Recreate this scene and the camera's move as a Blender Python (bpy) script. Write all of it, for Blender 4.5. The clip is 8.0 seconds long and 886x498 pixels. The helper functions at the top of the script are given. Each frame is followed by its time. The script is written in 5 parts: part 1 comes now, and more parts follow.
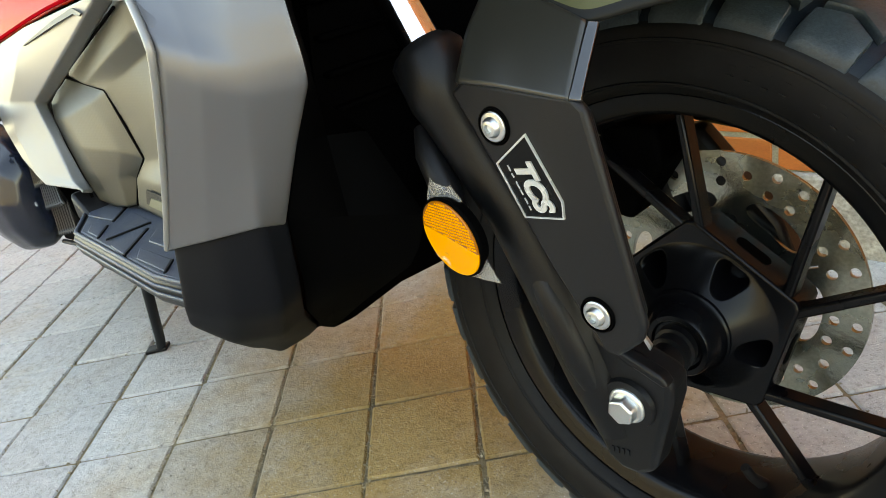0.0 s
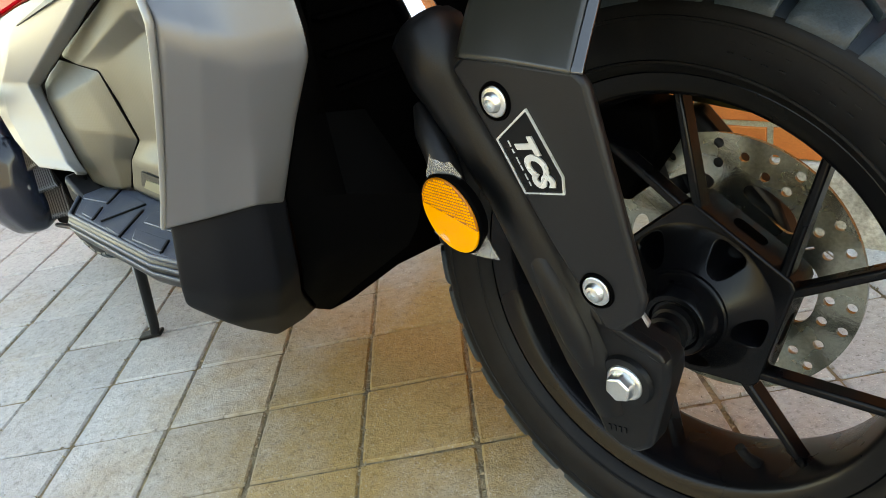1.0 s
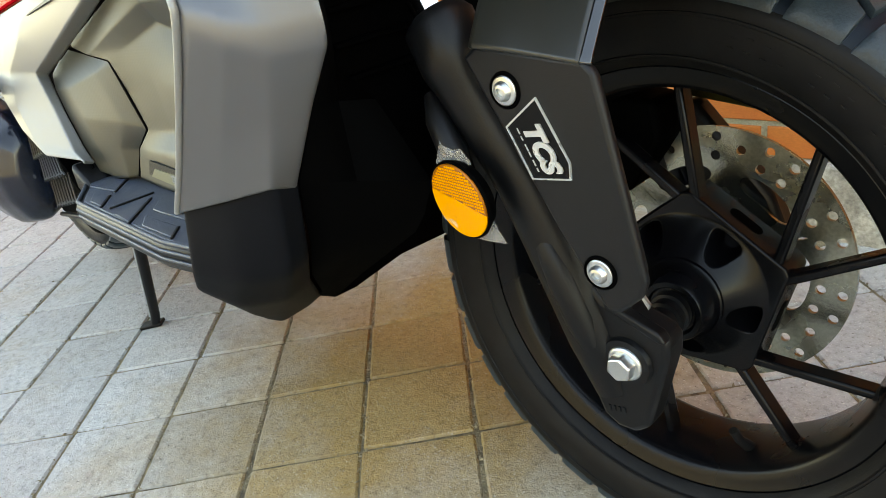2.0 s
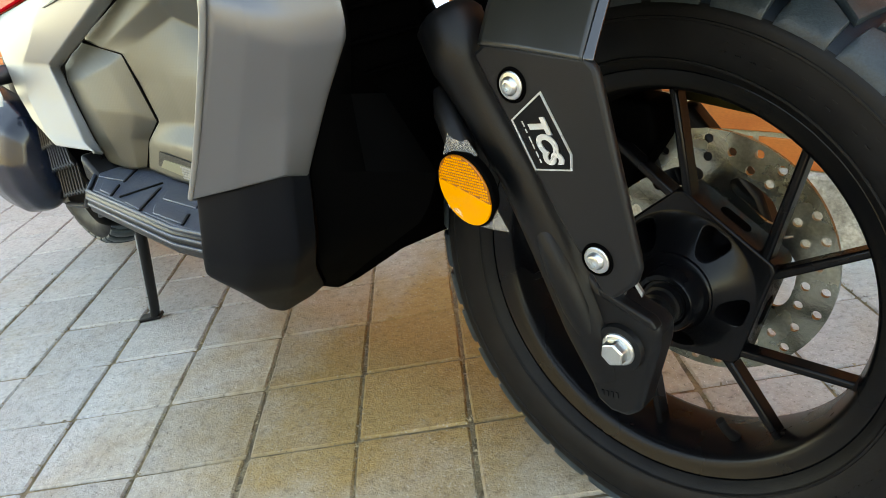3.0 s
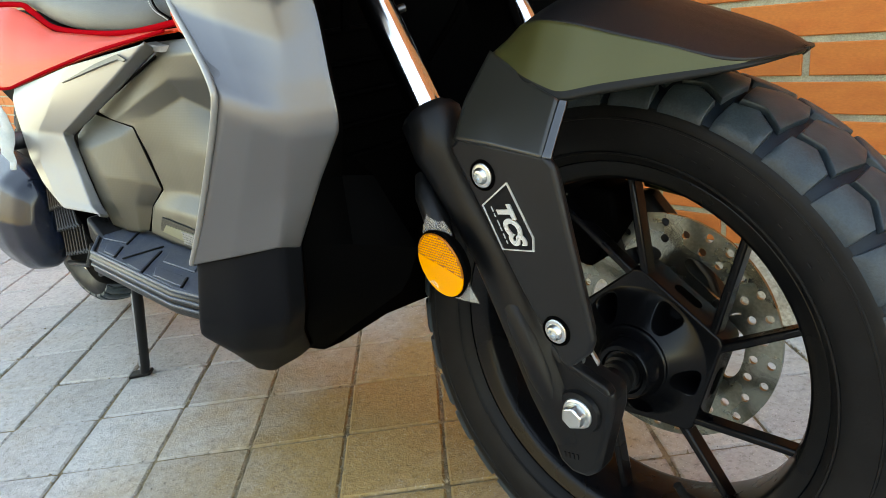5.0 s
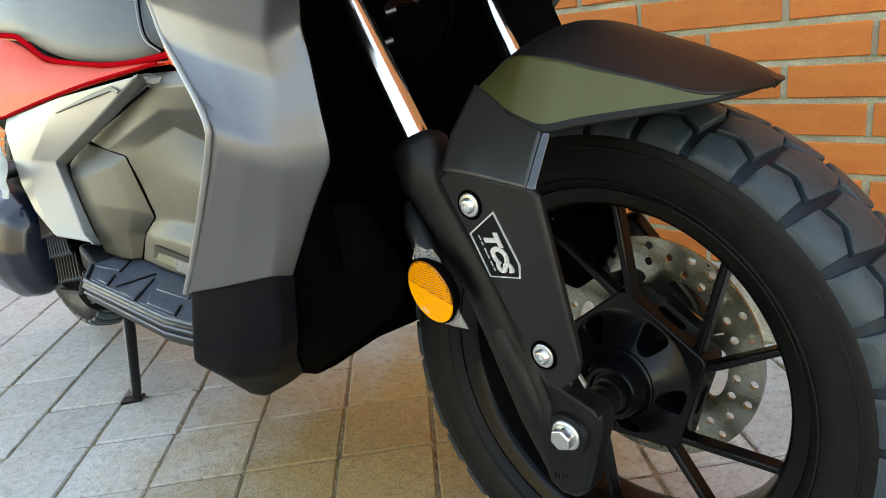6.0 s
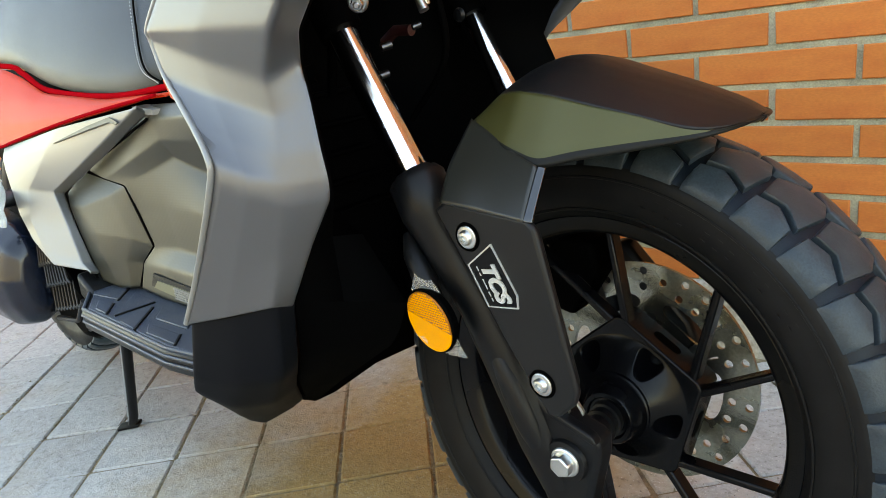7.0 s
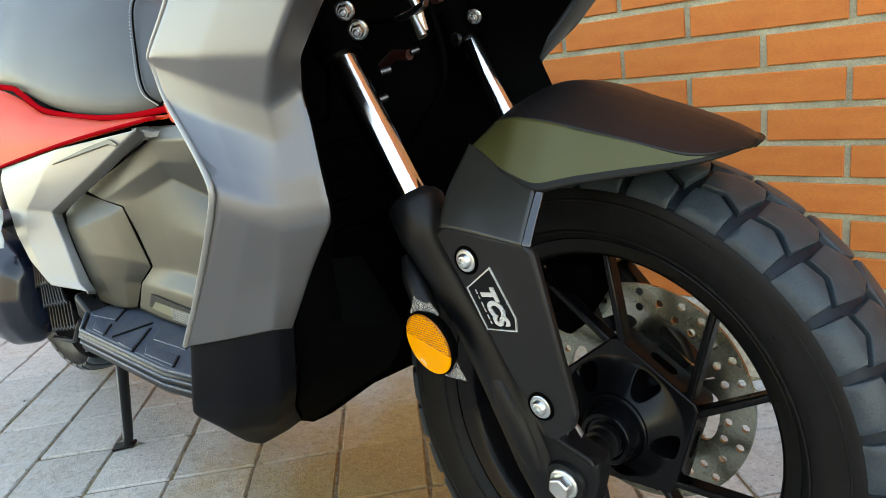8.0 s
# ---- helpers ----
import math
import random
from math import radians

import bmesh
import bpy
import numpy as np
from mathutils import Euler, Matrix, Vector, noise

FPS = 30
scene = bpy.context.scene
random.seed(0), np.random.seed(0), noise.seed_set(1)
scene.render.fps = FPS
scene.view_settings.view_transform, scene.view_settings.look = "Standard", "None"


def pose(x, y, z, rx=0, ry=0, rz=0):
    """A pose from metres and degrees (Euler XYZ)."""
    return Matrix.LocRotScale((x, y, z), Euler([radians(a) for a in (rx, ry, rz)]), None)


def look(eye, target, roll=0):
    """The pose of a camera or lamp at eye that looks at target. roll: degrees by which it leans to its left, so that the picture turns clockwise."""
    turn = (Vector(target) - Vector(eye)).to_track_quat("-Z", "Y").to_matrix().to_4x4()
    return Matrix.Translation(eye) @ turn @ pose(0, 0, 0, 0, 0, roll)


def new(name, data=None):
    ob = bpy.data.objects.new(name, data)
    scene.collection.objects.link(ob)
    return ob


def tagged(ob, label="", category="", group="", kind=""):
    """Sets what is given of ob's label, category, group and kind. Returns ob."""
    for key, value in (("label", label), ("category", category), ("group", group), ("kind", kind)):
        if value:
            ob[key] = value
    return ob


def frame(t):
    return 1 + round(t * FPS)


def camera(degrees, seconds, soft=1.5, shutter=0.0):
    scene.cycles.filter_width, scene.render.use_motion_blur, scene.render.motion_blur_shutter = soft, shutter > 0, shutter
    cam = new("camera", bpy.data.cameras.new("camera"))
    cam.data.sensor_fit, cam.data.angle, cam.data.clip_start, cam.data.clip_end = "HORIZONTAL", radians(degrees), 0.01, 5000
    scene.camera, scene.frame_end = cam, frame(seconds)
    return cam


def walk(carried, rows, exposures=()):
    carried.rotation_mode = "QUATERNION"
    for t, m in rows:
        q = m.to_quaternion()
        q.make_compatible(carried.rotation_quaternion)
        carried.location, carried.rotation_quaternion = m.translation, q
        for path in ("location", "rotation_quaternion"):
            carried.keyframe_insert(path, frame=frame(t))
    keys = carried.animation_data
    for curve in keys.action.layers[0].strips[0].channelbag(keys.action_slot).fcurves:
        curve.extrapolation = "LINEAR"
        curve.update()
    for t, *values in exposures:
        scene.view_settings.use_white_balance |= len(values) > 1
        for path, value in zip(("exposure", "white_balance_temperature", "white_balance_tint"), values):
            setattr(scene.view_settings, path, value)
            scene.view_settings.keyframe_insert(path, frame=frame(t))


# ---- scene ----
cam = camera(66, 8.0, 0.3)
PATH = [
    (0.00, (0.2387, -0.4336, 0.6001), (-0.4668, 0.1389, 0.1824), -12.51),
    (0.50, (0.2364, -0.4347, 0.5947), (-0.4641, 0.1382, 0.1690), -12.33),
    (1.00, (0.2376, -0.4410, 0.5916), (-0.4586, 0.1341, 0.1620), -12.04),
    (1.50, (0.2398, -0.4499, 0.5928), (-0.4529, 0.1277, 0.1608), -11.76),
    (3.00, (0.2579, -0.4917, 0.5891), (-0.4254, 0.1039, 0.1668), -9.47),
    (3.50, (0.2670, -0.4997, 0.5918), (-0.4179, 0.1046, 0.1848), -8.59),
    (4.00, (0.2810, -0.5126, 0.6023), (-0.4057, 0.1069, 0.2221), -7.82),
    (4.50, (0.2933, -0.5146, 0.6102), (-0.3970, 0.1154, 0.2544), -7.37),
    (6.00, (0.3135, -0.5224, 0.6283), (-0.3714, 0.1335, 0.3109), -7.74),
    (6.50, (0.3131, -0.5256, 0.6375), (-0.3690, 0.1392, 0.3330), -7.89),
    (7.00, (0.3158, -0.5278, 0.6441), (-0.3650, 0.1417, 0.3469), -8.17),
    (7.50, (0.3176, -0.5316, 0.6500), (-0.3611, 0.1450, 0.3645), -8.21),
    (8.00, (0.3164, -0.5324, 0.6523), (-0.3608, 0.1494, 0.3756), -8.07),
]
walk(cam, [(t, look(eye, target, roll)) for t, eye, target, roll in PATH], [(0.0, 3.48, 15000, 9), (8.0, 3.36, 12900, 9)])

# ---- sky and sun ----
world = bpy.data.worlds.new("sky")
scene.world = world
world.use_nodes = True
sky = world.node_tree.nodes.new("ShaderNodeTexSky")
sky.sky_type, sky.sun_disc = "NISHITA", False
SUN_ELEVATION, SUN_ROTATION = 46, 14
sky.dust_density, sky.ozone_density = 0.4, 4.5
sky.sun_elevation, sky.sun_rotation = radians(SUN_ELEVATION), radians(SUN_ROTATION)
world.node_tree.links.new(sky.outputs[0], world.node_tree.nodes["Background"].inputs[0])
world.node_tree.nodes["Background"].inputs[1].default_value = 0.15
lamp = bpy.data.lights.new("sun", "SUN")
lamp.energy, lamp.angle, lamp.color = 2.2, radians(0.6), (1.0, 0.95, 0.86)
sun = new("sun", lamp)
_a = radians(SUN_ROTATION)
sun.matrix_world = look((3 * math.sin(_a), 3 * math.cos(_a), 3 * math.tan(radians(SUN_ELEVATION))), (0, 0, 0))
scene.view_settings.exposure = 0.0


# ---- materials ----
def surface(name, base, rough=0.5, metal=0.0, vary=0.12, grain=900.0, bump=0.05, patch=6.0, tint=None, tint_amount=0.0,
            coat=0.0, random_amount=0.0, rough_vary=0.08, stretch=(1, 1, 1), specular=0.5, speck=0.0):
    """A base colour varied by fine grain and by broad patches, with fine relief and uneven gloss."""
    m = bpy.data.materials.new(name)
    m.use_nodes = True
    nt, li = m.node_tree, m.node_tree.links
    b = nt.nodes["Principled BSDF"]
    co = nt.nodes.new("ShaderNodeTexCoord")
    mp = nt.nodes.new("ShaderNodeMapping")
    mp.inputs["Scale"].default_value = stretch
    li.new(co.outputs["Object"], mp.inputs["Vector"])

    def noise_at(scale, detail=4.0):
        n = nt.nodes.new("ShaderNodeTexNoise")
        n.inputs["Scale"].default_value, n.inputs["Detail"].default_value = scale, detail
        li.new(mp.outputs[0], n.inputs["Vector"])
        return n.outputs["Fac"]

    def remap(sock, lo, hi, a=0.25, c=0.75):
        r = nt.nodes.new("ShaderNodeMapRange")
        r.inputs[1].default_value, r.inputs[2].default_value, r.inputs[3].default_value, r.inputs[4].default_value = a, c, lo, hi
        li.new(sock, r.inputs[0])
        return r.outputs[0]

    def times(a, c):
        n = nt.nodes.new("ShaderNodeMath")
        n.operation = "MULTIPLY"
        li.new(a, n.inputs[0])
        li.new(c, n.inputs[1])
        return n.outputs[0]

    fine, broad = noise_at(grain), noise_at(patch, 6.0)
    value = times(remap(fine, 1 - vary, 1 + vary), remap(broad, 1 - vary, 1 + vary))
    if random_amount:
        info = nt.nodes.new("ShaderNodeObjectInfo")
        value = times(value, remap(info.outputs["Random"], 1 - random_amount, 1 + random_amount, 0, 1))
    rgb = nt.nodes.new("ShaderNodeMix")
    rgb.data_type = "RGBA"
    rgb.inputs[6].default_value = (*base, 1)
    rgb.inputs[7].default_value = (*(tint or base), 1)
    if tint:
        li.new(remap(noise_at(patch * 2.3, 8.0), 0, tint_amount, 0.42, 0.68), rgb.inputs[0])
    else:
        rgb.inputs[0].default_value = 0
    colour = rgb.outputs[2]
    if speck:
        grains = noise_at(grain * 1.7, 2.0)
        for lo, hi, shade in ((0.60, 0.68, 1.75), (0.40, 0.33, 0.40)):
            over = nt.nodes.new("ShaderNodeMix")
            over.data_type = "RGBA"
            over.inputs[7].default_value = (*[min(1, v * shade) for v in base], 1)
            li.new(remap(grains, 0, speck, lo, hi), over.inputs[0])
            li.new(colour, over.inputs[6])
            colour = over.outputs[2]
    hsv = nt.nodes.new("ShaderNodeHueSaturation")
    li.new(colour, hsv.inputs["Color"])
    li.new(value, hsv.inputs["Value"])
    li.new(hsv.outputs[0], b.inputs["Base Color"])
    li.new(remap(broad, max(0.02, rough - rough_vary), min(1, rough + rough_vary)), b.inputs["Roughness"])
    b.inputs["Metallic"].default_value = metal
    b.inputs["Coat Weight"].default_value = coat
    b.inputs["Specular IOR Level"].default_value = specular
    if bump:
        bp = nt.nodes.new("ShaderNodeBump")
        bp.inputs["Strength"].default_value, bp.inputs["Distance"].default_value = bump, 0.001
        li.new(fine, bp.inputs["Height"])
        li.new(bp.outputs[0], b.inputs["Normal"])
    return m


def stone(name, base, warm, dark, specks=0.5):
    """Rough cast concrete: broad stains over the whole ground, painted warm shade, mottling, pale and dark grains and
    pits.
    """
    m = bpy.data.materials.new(name)
    m.use_nodes = True
    nt, li = m.node_tree, m.node_tree.links
    b = nt.nodes["Principled BSDF"]
    geo = nt.nodes.new("ShaderNodeNewGeometry")
    info = nt.nodes.new("ShaderNodeObjectInfo")

    def noise_at(scale, detail=3.0, rough=0.6):
        n = nt.nodes.new("ShaderNodeTexNoise")
        n.inputs["Scale"].default_value, n.inputs["Detail"].default_value, n.inputs["Roughness"].default_value = scale, detail, rough
        li.new(geo.outputs["Position"], n.inputs["Vector"])
        return n.outputs["Fac"]

    def remap(sock, a, c, lo=0.0, hi=1.0):
        r = nt.nodes.new("ShaderNodeMapRange")
        for k, v in zip((1, 2, 3, 4), (a, c, lo, hi)):
            r.inputs[k].default_value = v
        li.new(sock, r.inputs[0])
        return r.outputs[0]

    def over(colour, shade, mask):
        n = nt.nodes.new("ShaderNodeMix")
        n.data_type = "RGBA"
        li.new(mask, n.inputs[0])
        li.new(colour, n.inputs[6])
        n.inputs[7].default_value = (*shade, 1)
        return n.outputs[2]

    def scaled(colour, factor, mask):
        n = nt.nodes.new("ShaderNodeMix")
        n.data_type, n.blend_type = "RGBA", "MULTIPLY"
        li.new(mask, n.inputs[0])
        li.new(colour, n.inputs[6])
        n.inputs[7].default_value = (factor, factor, factor, 1)
        return n.outputs[2]

    first = nt.nodes.new("ShaderNodeRGB")
    first.outputs[0].default_value = (*base, 1)
    colour = over(first.outputs[0], warm, remap(noise_at(3.2, 6.0), 0.52, 0.70, 0, 0.4))
    # ochre round the front wheel: painted brick bounce and shade, with brown stains
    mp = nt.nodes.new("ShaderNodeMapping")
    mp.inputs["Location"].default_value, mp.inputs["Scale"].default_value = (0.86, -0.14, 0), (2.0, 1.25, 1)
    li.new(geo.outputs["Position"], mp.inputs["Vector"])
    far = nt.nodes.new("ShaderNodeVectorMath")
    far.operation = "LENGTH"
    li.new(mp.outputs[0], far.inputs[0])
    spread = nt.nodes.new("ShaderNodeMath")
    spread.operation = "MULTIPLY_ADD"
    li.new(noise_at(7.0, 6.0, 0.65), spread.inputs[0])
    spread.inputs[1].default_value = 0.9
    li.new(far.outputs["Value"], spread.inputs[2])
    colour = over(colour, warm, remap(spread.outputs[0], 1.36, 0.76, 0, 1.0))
    colour = scaled(colour, 0.80, remap(noise_at(38, 5.0, 0.7), 0.46, 0.66, 0, 0.8))
    mottle = noise_at(95, 6.0, 0.72)
    colour = scaled(colour, 0.58, remap(mottle, 0.53, 0.66, 0, 0.8))
    colour = scaled(colour, 1.3, remap(mottle, 0.46, 0.34, 0, 0.5))
    grains = noise_at(420, 2.0)
    colour = over(colour, (0.80, 0.77, 0.68), remap(grains, 0.645, 0.69, 0, specks * 1.4))
    colour = over(colour, dark, remap(noise_at(170, 3.0, 0.7), 0.37, 0.31, 0, specks * 1.5))
    colour = over(colour, [v * 0.45 for v in warm], remap(noise_at(14, 4.0, 0.75), 0.70, 0.76, 0, 0.5))
    hsv = nt.nodes.new("ShaderNodeHueSaturation")
    li.new(colour, hsv.inputs["Color"])
    li.new(remap(info.outputs["Random"], 0, 1, 0.90, 1.09), hsv.inputs["Value"])
    li.new(hsv.outputs[0], b.inputs["Base Color"])
    b.inputs["Roughness"].default_value, b.inputs["Specular IOR Level"].default_value = 0.92, 0.25
    rough = nt.nodes.new("ShaderNodeMath")
    rough.operation = "MULTIPLY_ADD"
    li.new(noise_at(260, 3.0, 0.7), rough.inputs[0])
    rough.inputs[1].default_value = 0.6
    li.new(mottle, rough.inputs[2])
    bp = nt.nodes.new("ShaderNodeBump")
    bp.inputs["Strength"].default_value, bp.inputs["Distance"].default_value = 1.0, 0.0026
    li.new(rough.outputs[0], bp.inputs["Height"])
    li.new(bp.outputs[0], b.inputs["Normal"])
    return m


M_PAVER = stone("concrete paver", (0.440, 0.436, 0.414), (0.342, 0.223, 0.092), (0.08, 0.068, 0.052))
M_SAND = surface("joint sand", (0.27, 0.208, 0.124), 0.95, vary=0.3, grain=300, bump=1.0, patch=20, tint=(0.08, 0.064, 0.048), tint_amount=0.8, specular=0.2)
M_GRIT = surface("pale grit", (0.496, 0.456, 0.376), 0.9, vary=0.2, bump=0.2)
M_CRUMB = surface("sandy crumbs", (0.288, 0.232, 0.144), 0.95, vary=0.3, grain=300, bump=0.3, patch=40, tint=(0.096, 0.08, 0.056), tint_amount=0.9)
M_STREET = surface("street ground", (0.192, 0.184, 0.168), 0.9, vary=0.25, grain=60, bump=0.4, patch=1.5)
M_BRICK = surface("orange facing brick", (0.56, 0.158, 0.038), 0.78, vary=0.09, grain=330, bump=0.35, patch=10, tint=(0.464, 0.112, 0.028), tint_amount=0.8, random_amount=0.08, stretch=(0.5, 1, 1.3), specular=0.3, speck=0.07)
M_MORTAR = surface("grey mortar", (0.368, 0.348, 0.24), 0.95, vary=0.25, grain=420, bump=1.0, patch=14, tint=(0.272, 0.24, 0.192), tint_amount=0.6, specular=0.2)
M_FACADE = surface("cream plaster", (0.32, 0.312, 0.232), 0.9, vary=0.2, grain=30, bump=0.2, patch=1.2)
M_PLINTH = surface("rough concrete", (0.368, 0.344, 0.296), 0.95, vary=0.35, grain=180, bump=1.0, patch=16, tint=(0.24, 0.216, 0.176), tint_amount=0.7, specular=0.2)
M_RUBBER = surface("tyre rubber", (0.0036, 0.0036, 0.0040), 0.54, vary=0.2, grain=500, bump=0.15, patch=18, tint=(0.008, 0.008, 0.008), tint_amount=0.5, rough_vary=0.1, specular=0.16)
# dust on the blocks, with the sky's blue sheen put into the colour
M_TREAD = surface("dusty sky tinted tread rubber", (0.0180, 0.0295, 0.0375), 0.40, vary=0.25, grain=600, bump=0.25, patch=30, tint=(0.036, 0.046, 0.052), tint_amount=0.35, rough_vary=0.08, specular=0.29)
# darker than the blocks for the grooves' shade, tinted with sky blue
M_GROOVE = surface("shaded groove rubber", (0.005, 0.010, 0.016), 0.42, vary=0.2, grain=600, bump=0.1, specular=0.16)
M_EMBOSS = surface("scuffed moulded rubber", (0.0060, 0.0060, 0.0062), 0.5, vary=0.4, grain=400, bump=0.1, specular=0.22)
M_RIM = surface("satin black wheel paint", (0.0024, 0.0026, 0.0032), 0.27, vary=0.1, bump=0.04, rough_vary=0.06, specular=0.17)
M_FORK = surface("satin black fork paint", (0.0027, 0.0030, 0.0036), 0.42, vary=0.12, bump=0.12, grain=700, specular=0.22)
M_PLASTIC = surface("matt black plastic", (0.0036, 0.0042, 0.0052), 0.43, vary=0.1, bump=0.22, grain=1500, rough_vary=0.05, specular=0.28)
# tones of one fender plastic: lit facet, half lit cheek, glossy and shaded edges
M_FENDER = surface("lit olive fender plastic", (0.056, 0.055, 0.0165), 0.42, metal=0.35, vary=0.06, bump=0.03, grain=1500, rough_vary=0.04, specular=0.5)
M_CHEEK = surface("half lit fender plastic", (0.0145, 0.0150, 0.0125), 0.30, metal=0.0, vary=0.06, bump=0.04, grain=1500, rough_vary=0.04, specular=0.5)
M_FACET = surface("glossy edge fender plastic", (0.0030, 0.0032, 0.0036), 0.16, vary=0.06, bump=0.03, grain=1500, rough_vary=0.04, specular=1.0)
M_BAND = surface("shaded edge fender plastic", (0.0075, 0.0078, 0.0070), 0.42, vary=0.06, bump=0.05, grain=1500, rough_vary=0.04, specular=0.14)
M_COVER = surface("textured dark grey plastic", (0.0265, 0.0260, 0.0180), 0.42, vary=0.1, bump=0.2, grain=1300, rough_vary=0.06)
M_LOWER = surface("charcoal lower cover", (0.0042, 0.0048, 0.0062), 0.48, vary=0.08, bump=0.15, grain=1400, rough_vary=0.04, specular=0.035)
# near-zero black: the shade of gaps, slots and recesses is put into it
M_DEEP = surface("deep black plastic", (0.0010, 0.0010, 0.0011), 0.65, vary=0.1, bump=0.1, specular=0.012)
M_GREY = surface("metallic grey paint", (0.138, 0.141, 0.148), 0.46, metal=0.75, vary=0.05, bump=0.03, grain=2500, patch=4, rough_vary=0.04)
M_SILVER = surface("pale silver paint", (0.235, 0.235, 0.228), 0.42, metal=0.45, vary=0.04, bump=0.02, grain=2500, patch=4, rough_vary=0.04)
M_RED = surface("glossy red paint", (0.56, 0.036, 0.010), 0.45, vary=0.04, bump=0.0, rough_vary=0.03, specular=0.14)
M_REDTRIM = surface("deep red trim", (0.33, 0.004, 0.008), 0.6, vary=0.04, bump=0.0, specular=0.0)
M_DARKRED = surface("dim red", (0.030, 0.002, 0.002), 0.6, vary=0.1, bump=0.1)
M_SEAT = surface("dark grey vinyl", (0.023, 0.0265, 0.028), 0.44, vary=0.16, bump=0.5, grain=900, rough_vary=0.06)
M_THREAD = surface("pale thread", (0.4, 0.4, 0.384), 0.8)
M_MAT = surface("blue grey rubber mat", (0.0215, 0.0345, 0.0540), 0.46, vary=0.2, bump=0.4, grain=700, patch=20, tint=(0.066, 0.070, 0.070), tint_amount=0.4)
M_CHROME = surface("chrome", (0.62, 0.62, 0.65), 0.11, metal=1.0, vary=0.1, bump=0.0, rough_vary=0.03, patch=40, stretch=(3, 3, 0.05))
M_STEEL = surface("brushed steel", (0.27, 0.28, 0.235), 0.27, metal=0.95, vary=0.2, bump=0.15, grain=300, patch=22, rough_vary=0.08, stretch=(1, 1, 1))
M_ZINC = surface("zinc plated steel", (0.58, 0.60, 0.59), 0.34, metal=1.0, vary=0.08, bump=0.1, patch=60)
M_NUT = surface("dull zinc", (0.36, 0.37, 0.37), 0.32, metal=1.0, vary=0.2, bump=0.1, patch=90)
M_DARKSTEEL = surface("dark steel", (0.10, 0.10, 0.11), 0.35, metal=1.0, vary=0.15, bump=0.1)
M_AMBER = surface("amber reflector", (0.8, 0.288, 0), 0.4, vary=0.05, bump=0.0, specular=0.3)
M_AMBERDEEP = surface("deep amber prisms", (0.32, 0.084, 0), 0.35, vary=0.05, bump=0.0, coat=0.15)
M_BADGE = surface("black badge", (0.003, 0.003, 0.003), 0.3, vary=0.05, bump=0.0, specular=0.15)
M_LETTER = surface("silver lettering", (0.56, 0.56, 0.528), 0.3, metal=0.5, vary=0.05, bump=0.0)
M_WRAP = surface("crumpled pale plastic", (0.6, 0.656, 0.672), 0.35, vary=0.2, patch=30, tint=(0.44, 0.56, 0.592), tint_amount=0.7)
M_MUFFLER = surface("dark blue grey plastic", (0.0045, 0.0080, 0.0165), 0.24, vary=0.1, bump=0.08, rough_vary=0.06)

M_VENT = surface("pale olive vent plastic", (0.136, 0.132, 0.08), 0.45, vary=0.1, bump=0.1)
M_BAR = surface("worn dark metal", (0.045, 0.045, 0.044), 0.4, metal=0.8, vary=0.2, bump=0.1)
M_TAPE = bpy.data.materials.new("clear tape")
M_TAPE.use_nodes = True
_b = M_TAPE.node_tree.nodes["Principled BSDF"]
_b.inputs["Base Color"].default_value = (0.80, 0.78, 0.72, 1)
_b.inputs["Roughness"].default_value = 0.18
_b.inputs["Alpha"].default_value = 0.24

_nt = M_COVER.node_tree
_cells = _nt.nodes.new("ShaderNodeTexVoronoi")
_cells.inputs["Scale"].default_value, _cells.inputs["Randomness"].default_value = 300, 0.15
_co = _nt.nodes.new("ShaderNodeTexCoord")
_nt.links.new(_co.outputs["Object"], _cells.inputs["Vector"])
_relief = [n for n in _nt.nodes if n.bl_idname == "ShaderNodeBump"][0]
_relief.inputs["Strength"].default_value, _relief.inputs["Distance"].default_value = 0.15, 0.0005
_nt.links.new(_cells.outputs["Distance"], _relief.inputs["Height"])

# ---- building helpers ----
def mesh_of(name, bm, material, smooth=None):
    me = bpy.data.meshes.new(name)
    bm.to_mesh(me)
    bm.free()
    me.materials.append(material)
    if smooth is not None:
        me.shade_smooth()
        me.set_sharp_from_angle(angle=radians(smooth))
    return me


def part(name, bm, material, parent, label="", smooth=35):
    ob = new(name, mesh_of(name, bm, material, smooth))
    ob.parent = parent
    if label:
        tagged(ob, label)
    return ob


def bevel(ob, width=0.002, segments=2, angle=28):
    md = ob.modifiers.new("bevel", "BEVEL")
    md.width, md.segments, md.limit_method, md.angle_limit = width, segments, "ANGLE", radians(angle)
    md.use_clamp_overlap = True
    return ob


def solidify(ob, thickness):
    md = ob.modifiers.new("solidify", "SOLIDIFY")
    md.thickness, md.offset = thickness, -1.0
    return ob


def from_faces(verts, faces, out=None):
    bm = bmesh.new()
    vs = [bm.verts.new(v) for v in verts]
    for f in faces:
        bm.faces.new([vs[i] for i in f])
    bm.normal_update()
    if out is not None:
        if sum(f.normal.dot(Vector(out)) * f.calc_area() for f in bm.faces) < 0:
            bmesh.ops.reverse_faces(bm, faces=bm.faces[:])
    else:
        bmesh.ops.recalc_face_normals(bm, faces=bm.faces[:])
    return bm


